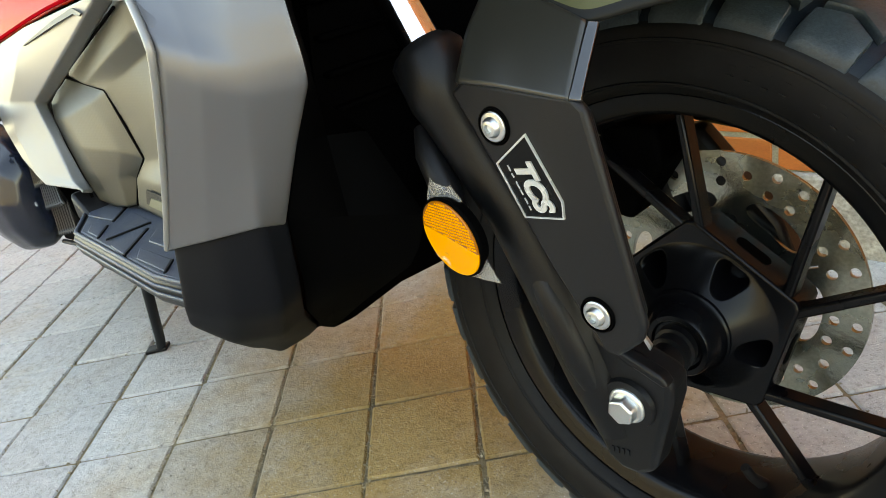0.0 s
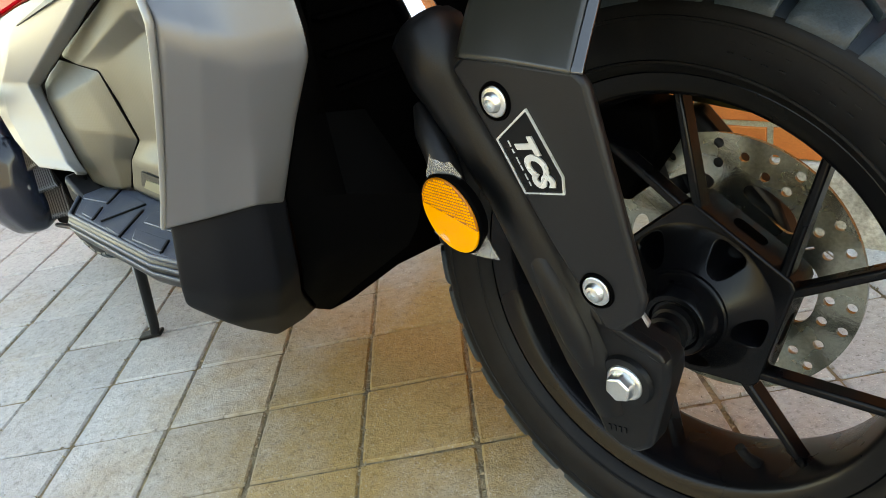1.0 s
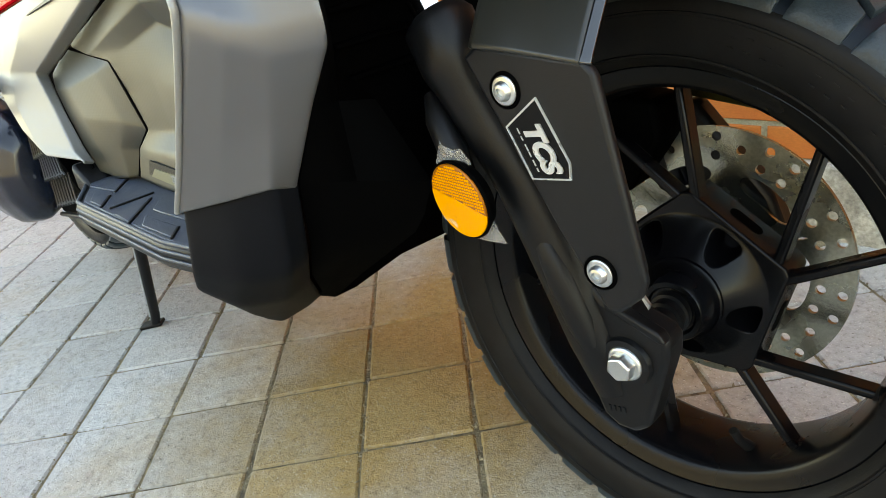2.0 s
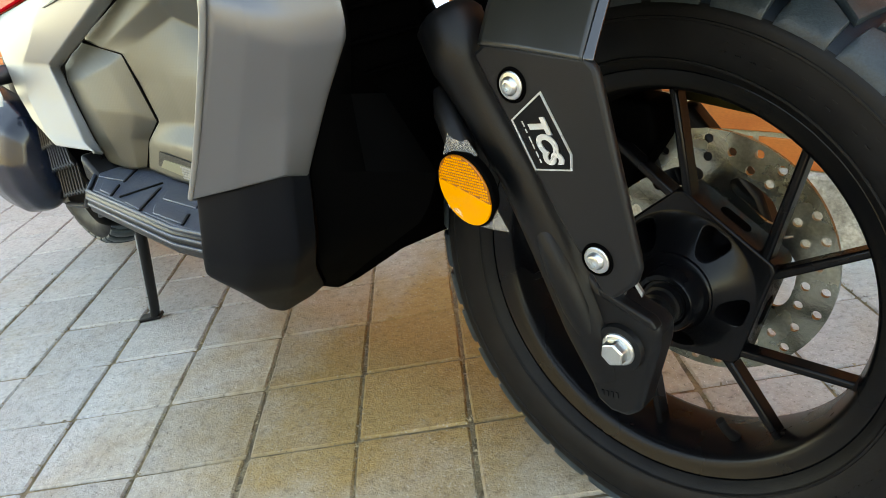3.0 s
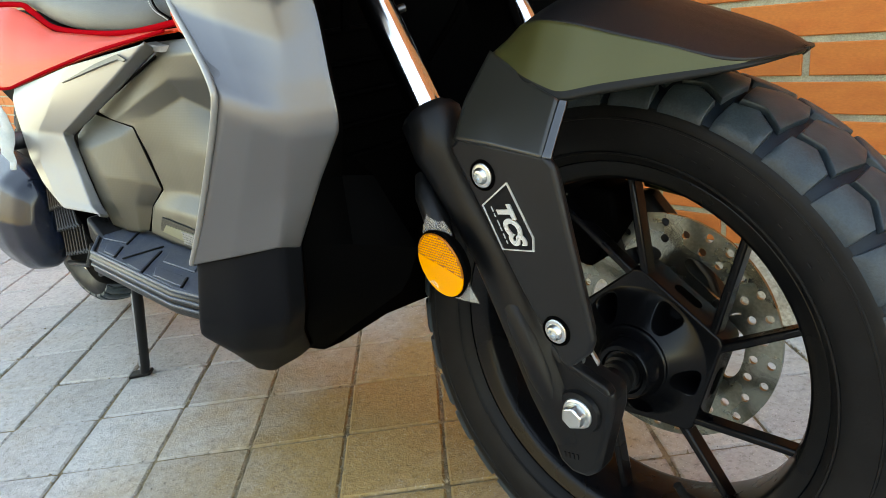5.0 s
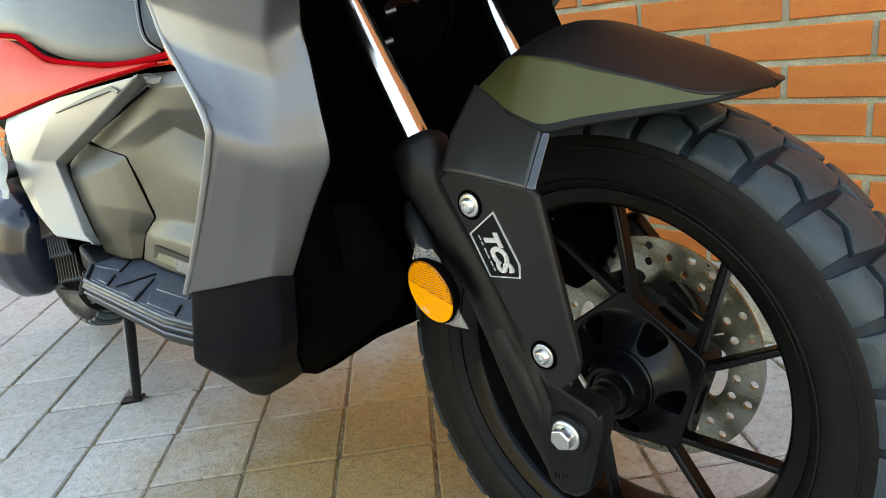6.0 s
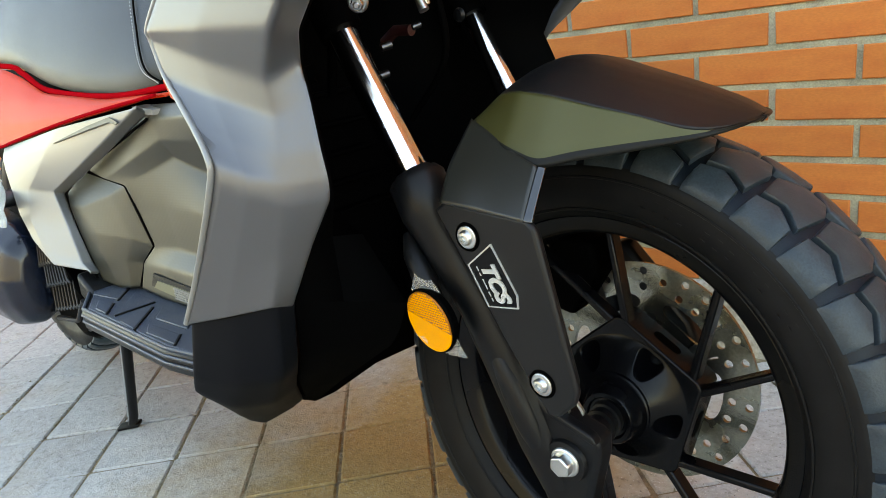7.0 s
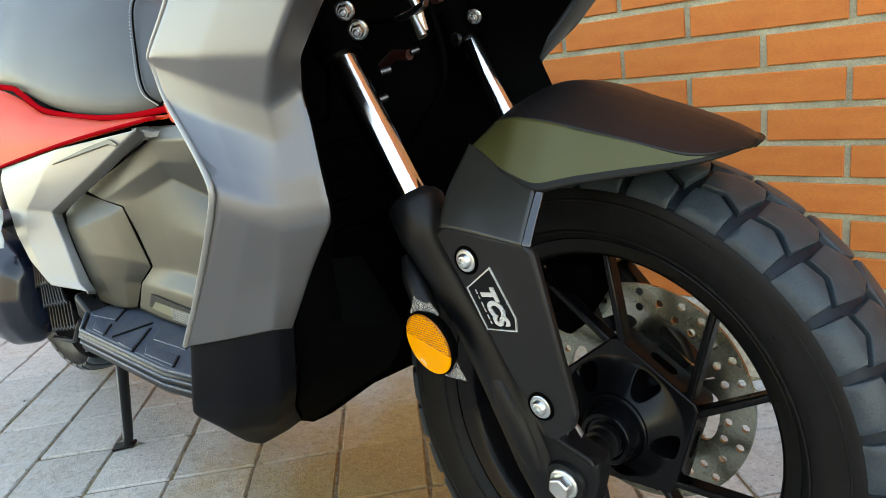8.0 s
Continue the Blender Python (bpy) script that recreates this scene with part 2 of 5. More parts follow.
def sheet(rows, out, n=1):
    """A skin through rows of points, each row as long as the next; n splits every field evenly."""
    rows = [[Vector(p) for p in r] for r in rows]
    if n > 1:
        rows = [[r[j].lerp(r[j + 1], k / n) for j in range(len(r) - 1) for k in range(n)] + [r[-1]] for r in rows]
        rows = [[a.lerp(c, k / n) for a, c in zip(r0, r1)] for r0, r1 in zip(rows, rows[1:]) for k in range(n)] + [rows[-1]]
    k = len(rows[0])
    faces = [(i * k + j, i * k + j + 1, (i + 1) * k + j + 1, (i + 1) * k + j) for i in range(len(rows) - 1) for j in range(k - 1)]
    return from_faces([p for r in rows for p in r], faces, out)


def soft(rows, out, cell=0.006, along=8, across=2):
    """A skin through rows of points, split into small cells and eased, so that its creases are rounded."""
    rows = [[Vector(p) for p in r] for r in rows]
    cols = [max(1, round(max((r[j + 1] - r[j]).length for r in rows) / cell)) for j in range(len(rows[0]) - 1)]
    rows = [[r[j].lerp(r[j + 1], k / n) for j, n in enumerate(cols) for k in range(n)] + [r[-1]] for r in rows]
    gaps = [max(1, round(max((c - a).length for a, c in zip(r0, r1)) / cell)) for r0, r1 in zip(rows, rows[1:])]
    rows = [[a.lerp(c, k / n) for a, c in zip(r0, r1)] for r0, r1, n in zip(rows, rows[1:], gaps) for k in range(n)] + [rows[-1]]
    for _ in range(along):
        rows = [rows[0]] + [[(p + q) / 4 + o / 2 for p, o, q in zip(a, c, d)] for a, c, d in zip(rows, rows[1:], rows[2:])] + [rows[-1]]
    for _ in range(across):
        rows = [[r[0]] + [(p + q) / 4 + o / 2 for p, o, q in zip(r, r[1:], r[2:])] + [r[-1]] for r in rows]
    return sheet(rows, out)


def revolve(profile, n=72, closed=False):
    """A ring round the y axis; the profile's points are (y, radius)."""
    k = len(profile)
    vs = [(r * math.cos(2 * math.pi * i / n), y, r * math.sin(2 * math.pi * i / n)) for i in range(n) for y, r in profile]
    fs = [(i * k + j, i * k + (j + 1) % k, (i + 1) % n * k + (j + 1) % k, (i + 1) % n * k + j) for i in range(n) for j in range(k if closed else k - 1)]
    return from_faces(vs, fs)


def plate(outline, y0, y1):
    """A slab over an outline in x and z, from y0 to y1."""
    k = len(outline)
    vs = [(x, y, z) for y in (y0, y1) for x, z in outline]
    fs = [tuple(range(k)), tuple(range(2 * k - 1, k - 1, -1))] + [(i, (i + 1) % k, k + (i + 1) % k, k + i) for i in range(k)]
    return from_faces(vs, fs)


def tube(points, radius, n=14, closed_ends=True):
    """A round bar along a line of points; radius is one number or one for each point."""
    pts = [Vector(p) for p in points]
    rad = radius if isinstance(radius, (list, tuple)) else [radius] * len(pts)
    vs, side = [], None
    for i, p in enumerate(pts):
        d = (pts[min(i + 1, len(pts) - 1)] - pts[max(i - 1, 0)]).normalized()
        side = (side - d * side.dot(d)).normalized() if side else d.orthogonal().normalized()
        other = d.cross(side)
        vs += [p + rad[i] * (math.cos(2 * math.pi * j / n) * side + math.sin(2 * math.pi * j / n) * other) for j in range(n)]
    fs = [(i * n + j, i * n + (j + 1) % n, (i + 1) * n + (j + 1) % n, (i + 1) * n + j) for i in range(len(pts) - 1) for j in range(n)]
    if closed_ends:
        fs += [tuple(range(n - 1, -1, -1)), tuple(range((len(pts) - 1) * n, len(pts) * n))]
    return from_faces(vs, fs)


def flowing(points, n=6):
    """A rounder line through the points (Catmull-Rom)."""
    p = [Vector(v) for v in points]
    p = [p[0] * 2 - p[1]] + p + [p[-1] * 2 - p[-2]]
    out = []
    for a, b, c, d in zip(p, p[1:], p[2:], p[3:]):
        for k in range(n):
            t = k / n
            out.append(0.5 * (2 * b + (c - a) * t + (2 * a - 5 * b + 4 * c - d) * t * t + (3 * b - a - 3 * c + d) * t ** 3))
    return out + [p[-2]]


def block(x0, x1, y0, y1, z0, z1):
    return from_faces([(x, y, z) for x in (x0, x1) for y in (y0, y1) for z in (z0, z1)],
                      [(0, 1, 3, 2), (4, 6, 7, 5), (0, 4, 5, 1), (2, 3, 7, 6), (0, 2, 6, 4), (1, 5, 7, 3)])


def moved(bm, m):
    bmesh.ops.transform(bm, matrix=m, verts=bm.verts[:])
    return bm


def joined(*parts):
    """Several bmeshes laid into one."""
    out = bmesh.new()
    for bm in parts:
        me = bpy.data.meshes.new("tmp")
        bm.to_mesh(me)
        bm.free()
        out.from_mesh(me)
        bpy.data.meshes.remove(me)
    return out


# ---- pavement and wall ----
E1, E2, O = Vector((0.1010, 0.1116, 0)), Vector((-0.1116, 0.1010, 0)), Vector((-0.4950, -0.0330, 0))
WALL_Y, BASE_Z = 0.664, 0.132

bm = from_faces([(-300, -300, -0.03), (300, -300, -0.03), (300, 300, -0.03), (-300, 300, -0.03)], [(0, 1, 2, 3)], (0, 0, 1))
ground = new("ground", mesh_of("ground", bm, M_STREET))
tagged(ground, "pale dusty street ground under the paving", "ground", kind="structure")
pavement = new("pavement", mesh_of("pavement", block(-6, 5, -5, WALL_Y - 0.012, -0.028, -0.0036), M_SAND))
tagged(pavement, "square concrete pavers with sandy joints, worn and stained", "pavement", kind="structure")
trim = new("trim", mesh_of("trim", block(-6, 5, WALL_Y - 0.012, WALL_Y + 0.25, -0.028, BASE_Z), M_PLINTH))
tagged(trim, "rough grey concrete plinth at the foot of the brick wall", "plinth", kind="structure")
bevel(trim, 0.006)
wall = new("wall_north", mesh_of("wall_north", block(-6, 5, WALL_Y + 0.004, WALL_Y + 0.25, BASE_Z, 6.6), M_MORTAR))
tagged(wall, "orange facing brick wall with grey mortar joints", "brick wall", kind="structure")

# unseen wall added behind the camera to bounce sunlight and limit the sky
facade = new("wall_south", mesh_of("wall_south", block(-9, 9, -7.2, -6.8, -0.03, 2.5), M_FACADE))
tagged(facade, "unseen plain cream plaster wall, added across the street to bounce sunlight", "wall", kind="structure")

# ---- the scooter ----
scooter = new("scooter")
tagged(scooter, "grey, black and red adventure scooter parked on its centre stand", "scooter")

# front wheel
# wheel centre, lean and scale are fitted to the camera's view
HUB = Vector((-0.0195, 0.0365, 0.2705))
WHEEL_FIT = Matrix.Translation(HUB) @ Matrix.Rotation(radians(-4.7), 4, "X")
WHEEL = WHEEL_FIT @ Matrix.Diagonal((0.966, 1, 0.966, 1))
TURN_A = 21


def tyred(bm):
    """Scales rubber outwards and sideways to fit the camera's view, and sets it on the wheel."""
    for v in bm.verts:
        r = math.hypot(v.co.x, v.co.z)
        k = (0.1905 + (r - 0.1955) * 1.118) / r if r > 1e-6 else 1.0
        v.co = Vector((v.co.x * k, v.co.y * 1.09, v.co.z * k))
    return moved(bm, WHEEL_FIT)


def hubbed(bm):
    """Sets the hub's castings on the wheel, shifted and sheared to fit the camera's view."""
    for v in bm.verts:
        v.co.x += 0.010 + 0.20 * max(0.0, -0.0175 - v.co.y)
        v.co.z -= 0.004
    return moved(bm, WHEEL)


def at_angle(a, r, y=0.0):
    return Vector((r * math.cos(radians(a)), y, r * math.sin(radians(a))))


def bar(p, q, w0, w1, y0, y1):
    """A spoke from p to q in the wheel's plane."""
    d = (q - p).normalized()
    s = Vector((-d.z, 0, d.x))
    vs = []
    for c, w in ((p, w0), (q, w1)):
        for sign, y in ((-1, y0), (1, y0), (1.25, y1), (-1.25, y1)):
            vs.append(Vector((c.x, y, c.z)) + s * sign * w / 2)
    return from_faces(vs, [(0, 1, 2, 3), (7, 6, 5, 4), (0, 4, 5, 1), (1, 5, 6, 2), (2, 6, 7, 3), (3, 7, 4, 0)])


rim_profile = [(-0.044, 0.1965), (-0.0465, 0.1985), (-0.0475, 0.196), (-0.0462, 0.1930), (-0.0445, 0.1890), (-0.0425, 0.1830), (-0.0395, 0.1795), (-0.0340, 0.1775), (-0.0240, 0.1760), (-0.012, 0.1735)]
rim_profile += [(-y, r) for y, r in reversed(rim_profile)] + [(0.03, 0.190), (0.0, 0.180), (-0.03, 0.190)]
front_wheel = part("front_wheel", moved(revolve(rim_profile, 120, True), WHEEL), M_RIM, scooter, "satin black cast alloy front wheel", 30)
for k in range(5):
    a = TURN_A - 72 * k
    for base, tip in ((a + 4, a + 31), (a - 5, a - 1)):
        sp = part("spoke", moved(bar(at_angle(base, 0.080) + Vector((0.010, 0, -0.004)), at_angle(tip, 0.179), 0.0085, 0.0072, -0.0165, -0.001), WHEEL), M_RIM, front_wheel)
        bevel(sp, 0.0022, 2)
# five-sided hub plate that rises into a cone, with a pocket at the middle of each side
CORNERS = []
for k in range(5):
    a = TURN_A - 72 * k
    CORNERS += [at_angle(a + 2.5, 0.089), at_angle(a - 2.5, 0.089)]


def plate_reach(theta):
    """How far the plate reaches in a direction, by its ten-cornered outline."""
    d = Vector((math.cos(theta), 0, math.sin(theta)))
    best = 9.0
    for p, q in zip(CORNERS, CORNERS[1:] + CORNERS[:1]):
        n = Vector((q.z - p.z, 0, p.x - q.x))
        h = d.dot(n)
        if abs(h) > 1e-9 and p.dot(n) / h > 0:
            best = min(best, p.dot(n) / h)
    return best


def ease(v):
    v = min(max(v, 0.0), 1.0)
    return v * v * (3 - 2 * v)


def plate_height(theta, r):
    cone = max(0.0, (0.070 - r) / 0.034)
    y = -0.0175 - 0.024 * cone ** 1.35
    side_ = (math.degrees(theta) - TURN_A) % 72 - 36
    tangent, radial = r * math.sin(radians(side_)), r * math.cos(radians(side_))
    wide = 0.0125 + 0.36 * (radial - 0.054)
    inside = ease((1 - abs(tangent / wide) ** 3 - abs((radial - 0.0540) / 0.0122) ** 3) * 1.6 + 0.1)
    return y + 0.034 * inside


bm = bmesh.new()
NT, NR = 360, 44
rings = []
for i in range(NT):
    th = 2 * math.pi * i / NT
    reach = plate_reach(th)
    line = [bm.verts.new((r * math.cos(th), plate_height(th, r), r * math.sin(th))) for r in [0.033 + (reach - 0.0022 - 0.033) * k / NR for k in range(NR + 1)]]
    line += [bm.verts.new((r * math.cos(th), y, r * math.sin(th))) for r, y in ((reach - 0.0006, -0.0168), (reach, -0.0150), (reach, 0.0185), (0.04, 0.0185))]
    rings.append(line)
for i in range(NT):
    for a0, b0, b1, a1 in zip(rings[i], rings[i][1:], rings[(i + 1) % NT][1:], rings[(i + 1) % NT]):
        bm.faces.new((a0, b0, b1, a1))
bmesh.ops.recalc_face_normals(bm, faces=bm.faces[:])
part("hub_plate", hubbed(bm), M_RIM, front_wheel, smooth=85)
# black pads on the plate's edges stand in for the shade of rounded slots
for k in range(5):
    m = Matrix.Rotation(radians(-(TURN_A + 36 - 72 * k)), 4, "Y") @ Matrix.Translation((0.0745, 0.002, 0.001))
    ends = [(0.010 * math.copysign(1, math.cos(q)) + 0.006 * math.cos(q), 0.006 * math.sin(q)) for q in [2 * math.pi * (i + 0.5) / 16 for i in range(16)]]
    slot = from_faces([(x, v, u) for x in (-0.003, 0.0004) for u, v in ends], [tuple(range(16)), tuple(range(31, 15, -1))] + [(i, (i + 1) % 16, 16 + (i + 1) % 16, 16 + i) for i in range(16)])
    part("web_slot", hubbed(moved(slot, m)), M_DEEP, front_wheel)
hub_profile = [(0.05, 0.0), (0.05, 0.045), (0.02, 0.052), (0.010, 0.040), (-0.034, 0.0385), (-0.0430, 0.0380), (-0.0445, 0.0365), (-0.0425, 0.0345), (-0.047, 0.0325), (-0.0640, 0.0285), (-0.0665, 0.0265), (-0.0665, 0.0225), (-0.0640, 0.0205), (-0.0650, 0.0)]
part("hub", hubbed(revolve(hub_profile, 64)), M_RIM, front_wheel, smooth=30)
part("hub_sleeve", hubbed(revolve([(-0.060, 0.0), (-0.060, 0.0180), (-0.072, 0.0180), (-0.073, 0.0155), (-0.080, 0.0155), (-0.081, 0.0170), (-0.085, 0.0170), (-0.086, 0.0140), (-0.125, 0.0140), (-0.125, 0.0)], 40)), M_FORK, front_wheel, smooth=30)
for a in (-6, 66, 138, 210, 282):
    bolt = moved(revolve([(-0.0, 0.0), (-0.0, 0.0075), (-0.004, 0.0065), (-0.004, 0.0)], 16), WHEEL @ Matrix.Translation(at_angle(a, 0.041, 0.0505)) @ Matrix.Rotation(math.pi, 4, "Z"))
    part("disc_bolt", bolt, M_ZINC, front_wheel)
part("valve_stem", moved(tube([at_angle(-66, 0.176, -0.010), at_angle(-66, 0.160, -0.022), at_angle(-66, 0.148, -0.026)], [0.006, 0.0045, 0.0042]), WHEEL), M_RUBBER, front_wheel)

tyre_profile = [(-0.0445, 0.1955), (-0.050, 0.199), (-0.0555, 0.206), (-0.0590, 0.214), (-0.0603, 0.223), (-0.0605, 0.233), (-0.0604, 0.2372), (-0.0594, 0.2402), (-0.0565, 0.2430), (-0.050, 0.2462), (-0.040, 0.2500), (-0.028, 0.2545), (-0.014, 0.2580), (0, 0.2590)]
tyre_profile += [(-y, r) for y, r in reversed(tyre_profile[:-1])]
part("tyre", tyred(revolve(tyre_profile, 160)), M_RUBBER, front_wheel, "black dual-purpose tyre with block tread", 60)
for r, y in ((0.2035, -0.0545), (0.2315, -0.0607)):
    part("sidewall_rib", tyred(revolve([(y + 0.001, r - 0.0016), (y - 0.0008, r - 0.0007), (y - 0.0008, r + 0.0007), (y + 0.001, r + 0.0016)], 160)), M_RUBBER, front_wheel)

TREAD = [(-1.0, -0.0592, 0.2392), (-0.86, -0.0585, 0.2480), (-0.68, -0.0485, 0.2575), (-0.45, -0.0325, 0.2650), (-0.22, -0.016, 0.2690), (0.0, 0.0, 0.2700)]
TREAD += [(-s, -y, r) for s, y, r in reversed(TREAD[:-1])]


def tread_point(theta, s, sink=0.0):
    for (s0, y0, r0), (s1, y1, r1) in zip(TREAD, TREAD[1:]):
        if s <= s1 or s1 == 1.0:
            w = min(max((s - s0) / (s1 - s0), 0), 1)
            y, r = y0 + (y1 - y0) * w, r0 + (r1 - r0) * w
            break
    y, r = y * (1 - sink * 9), r - sink
    return (r * math.cos(theta), y, r * math.sin(theta))


def tread_block(bm, corners, nu=3, nv=4, inset=0.05):
    """A raised rubber block over four (theta, s) corners: a domed top with chamfered sides."""
    (a0, s0), (a1, s1), (a2, s2), (a3, s3) = corners

    def spot(u, v, sink):
        a = (a0 * (1 - u) + a1 * u) * (1 - v) + (a3 * (1 - u) + a2 * u) * v
        s = (s0 * (1 - u) + s1 * u) * (1 - v) + (s3 * (1 - u) + s2 * u) * v
        return bm.verts.new(tread_point(a, s, sink))

    grid = [[spot(inset + (1 - 2 * inset) * i / nu, inset + (1 - 2 * inset) * j / nv, 0) for i in range(nu + 1)] for j in range(nv + 1)]
    for j in range(nv):
        for i in range(nu):
            bm.faces.new((grid[j][i], grid[j][i + 1], grid[j + 1][i + 1], grid[j + 1][i]))
    loop = [(i, 0) for i in range(nu)] + [(nu, j) for j in range(nv)] + [(i, nv) for i in range(nu, 0, -1)] + [(0, j) for j in range(nv, 0, -1)]
    top = [grid[j][i] for i, j in loop]
    mid = [spot(i / nu, j / nv, 0.0009) for i, j in loop]
    low = [spot(i / nu, j / nv, 0.0062) for i, j in loop]
    for ra, rb in ((top, mid), (mid, low)):
        for i in range(len(loop)):
            j = (i + 1) % len(loop)
            bm.faces.new((ra[j], ra[i], rb[i], rb[j]))


def tread_poly(bm, corners, depth=0.0088):
    """A raised rubber block over a polygon of (theta, s) corners: a domed top with rounded rims."""
    line = []
    for (a0, s0), (a1, s1) in zip(corners, corners[1:] + corners[:1]):
        line += [(a0 + (a1 - a0) * k / 4, s0 + (s1 - s0) * k / 4) for k in range(4)]
    ca, cs = sum(a for a, _ in corners) / len(corners), sum(v for _, v in corners) / len(corners)
    n = len(line)
    rings_ = []
    for scale, sink in ((0.35, 0.0), (0.68, 0.0), (0.95, 0.0), (0.985, 0.0005), (1.0, 0.0016), (1.03, depth)):
        rings_.append([bm.verts.new(tread_point(ca + (a - ca) * scale, cs + (v - cs) * scale, sink)) for a, v in line])
    bm.faces.new(rings_[0])
    for ra, rb in zip(rings_, rings_[1:]):
        for i in range(n):
            bm.faces.new((ra[i], ra[(i + 1) % n], rb[(i + 1) % n], rb[i]))


bm = bmesh.new()
PITCH = 2 * math.pi / 33
for k in range(33):
    t0 = k * PITCH + radians(47.5 - 43.636)
    for side in (-1, 1):
        ph = 0.0 if side < 0 else 0.5

        def c(u, v):
            return (t0 + (u + ph) * PITCH, v * side * -1)

        tread_poly(bm, [c(0.05, -1.0), c(0.90, -1.0), c(0.84, -0.595), c(0.45, -0.54), c(0.07, -0.67)], 0.0072)
        tread_poly(bm, [c(0.01, -0.62), c(0.40, -0.48), c(0.79, -0.52), c(0.84, -0.18), c(0.46, 0.04), c(0.05, 0.02), c(-0.09, -0.22)], 0.0068)
bmesh.ops.recalc_face_normals(bm, faces=bm.faces[:])
part("tread", tyred(bm), M_TREAD, front_wheel, "raised tread blocks, dust and blue sky sheen in their colour", 40)
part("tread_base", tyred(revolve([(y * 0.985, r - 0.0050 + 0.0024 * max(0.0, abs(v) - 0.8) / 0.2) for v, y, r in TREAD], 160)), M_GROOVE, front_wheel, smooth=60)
# worn moulded marks along the sidewall, too worn to read
rnd = random.Random(8)
for a in [34 + 3.1 * k for k in range(15)] + [-38 + 3.1 * k for k in range(9)]:
    if rnd.random() < 0.8:
        m = Matrix.Rotation(radians(-a), 4, "Y") @ Matrix.Translation((0.2200 + rnd.uniform(-0.001, 0.001), -0.0600, 0))
        h = rnd.uniform(0.0028, 0.0042)
        for off in (-h, h):
            part("moulded_mark", tyred(moved(block(off - 0.0003, off + 0.0003, -0.0007, 0.0015, -0.0022, 0.0022), m)), M_EMBOSS, front_wheel)

# drilled brake disc


def ring_cell(bm, a0, a1, r0, r1, hole, y0, y1, n=24):
    ac, rc = (a0 + a1) / 2, (r0 + r1) / 2
    edge, round_ = [], []
    for i in range(n):
        q = 2 * math.pi * i / n
        cx, cz = math.cos(q), math.sin(q)
        f = 1 / max(abs(cx), abs(cz))
        edge.append((rc + cx * f * (r1 - r0) / 2, ac + cz * f * (a1 - a0) / 2))
        round_.append((rc + hole * cx, ac + hole * cz / rc))
    layers = []
    for y in (y0, y1):
        layers.append([[bm.verts.new((r * math.cos(a), y, r * math.sin(a))) for r, a in ring] for ring in (edge, round_)])
    for i in range(n):
        j = (i + 1) % n
        for e, h in layers:
            bm.faces.new((e[i], e[j], h[j], h[i]))
        bm.faces.new((layers[0][1][i], layers[0][1][j], layers[1][1][j], layers[1][1][i]))
        bm.faces.new((layers[0][0][i], layers[0][0][j], layers[1][0][j], layers[1][0][i]))


bm = bmesh.new()
STEP = 2 * math.pi / 30
for k in range(30):
    a0 = radians(65.5) + (k - 0.5) * STEP
    if k % 3 == 1:
        ring_cell(bm, a0, a0 + STEP, 0.0915, 0.127, 0.0044, 0.0436, 0.0476)
    else:
        ring_cell(bm, a0, a0 + STEP, 0.0915, 0.1085, 0.0044, 0.0436, 0.0476)
        ring_cell(bm, a0, a0 + STEP, 0.1085, 0.127, 0.0044, 0.0436, 0.0476)
bmesh.ops.remove_doubles(bm, verts=bm.verts[:], dist=0.0001)
bmesh.ops.recalc_face_normals(bm, faces=bm.faces[:])
disc = part("brake_disc", moved(bm, WHEEL), M_STEEL, front_wheel, "drilled stainless steel brake disc", None)
for k in range(6):
    a = radians(53 - 61 * k) if k < 2 else radians(-8 - 60 * (k - 1))
    bm = bmesh.new()
    n = 32
    layers = []
    for y in (0.0440, 0.0475):
        edge, hole = [], []
        for i in range(n):
            q = 2 * math.pi * i / n
            cx, cz = math.cos(q), math.sin(q)
            f = 1 / max(abs(cx), abs(cz))
            r, w = 0.0680 + cx * f * 0.0236, a + cz * f * radians(29.8)
            edge.append(bm.verts.new((r * math.cos(w), y, r * math.sin(w))))
            r, w = 0.0815 + 0.0095 * cx, a + radians(20) * math.copysign(abs(cz) ** 0.6, cz)
            hole.append(bm.verts.new((r * math.cos(w), y, r * math.sin(w))))
        layers.append((edge, hole))
    for i in range(n):
        j = (i + 1) % n
        for e, h in layers:
            bm.faces.new((e[i], e[j], h[j], h[i]))
        for q in (0, 1):
            bm.faces.new((layers[0][q][i], layers[0][q][j], layers[1][q][j], layers[1][q][i]))
    bmesh.ops.recalc_face_normals(bm, faces=bm.faces[:])
    part("disc_arm", moved(bm, WHEEL), M_STEEL, front_wheel, smooth=30)

# front fork: the near leg, its tube, and the far leg
RAKE = Vector((-0.52, 0, 1)).normalized()
TUBE_R, TUBE_L = Vector((-0.122, -0.120, 0.531)), Vector((-0.159, 0.100, 0.532))


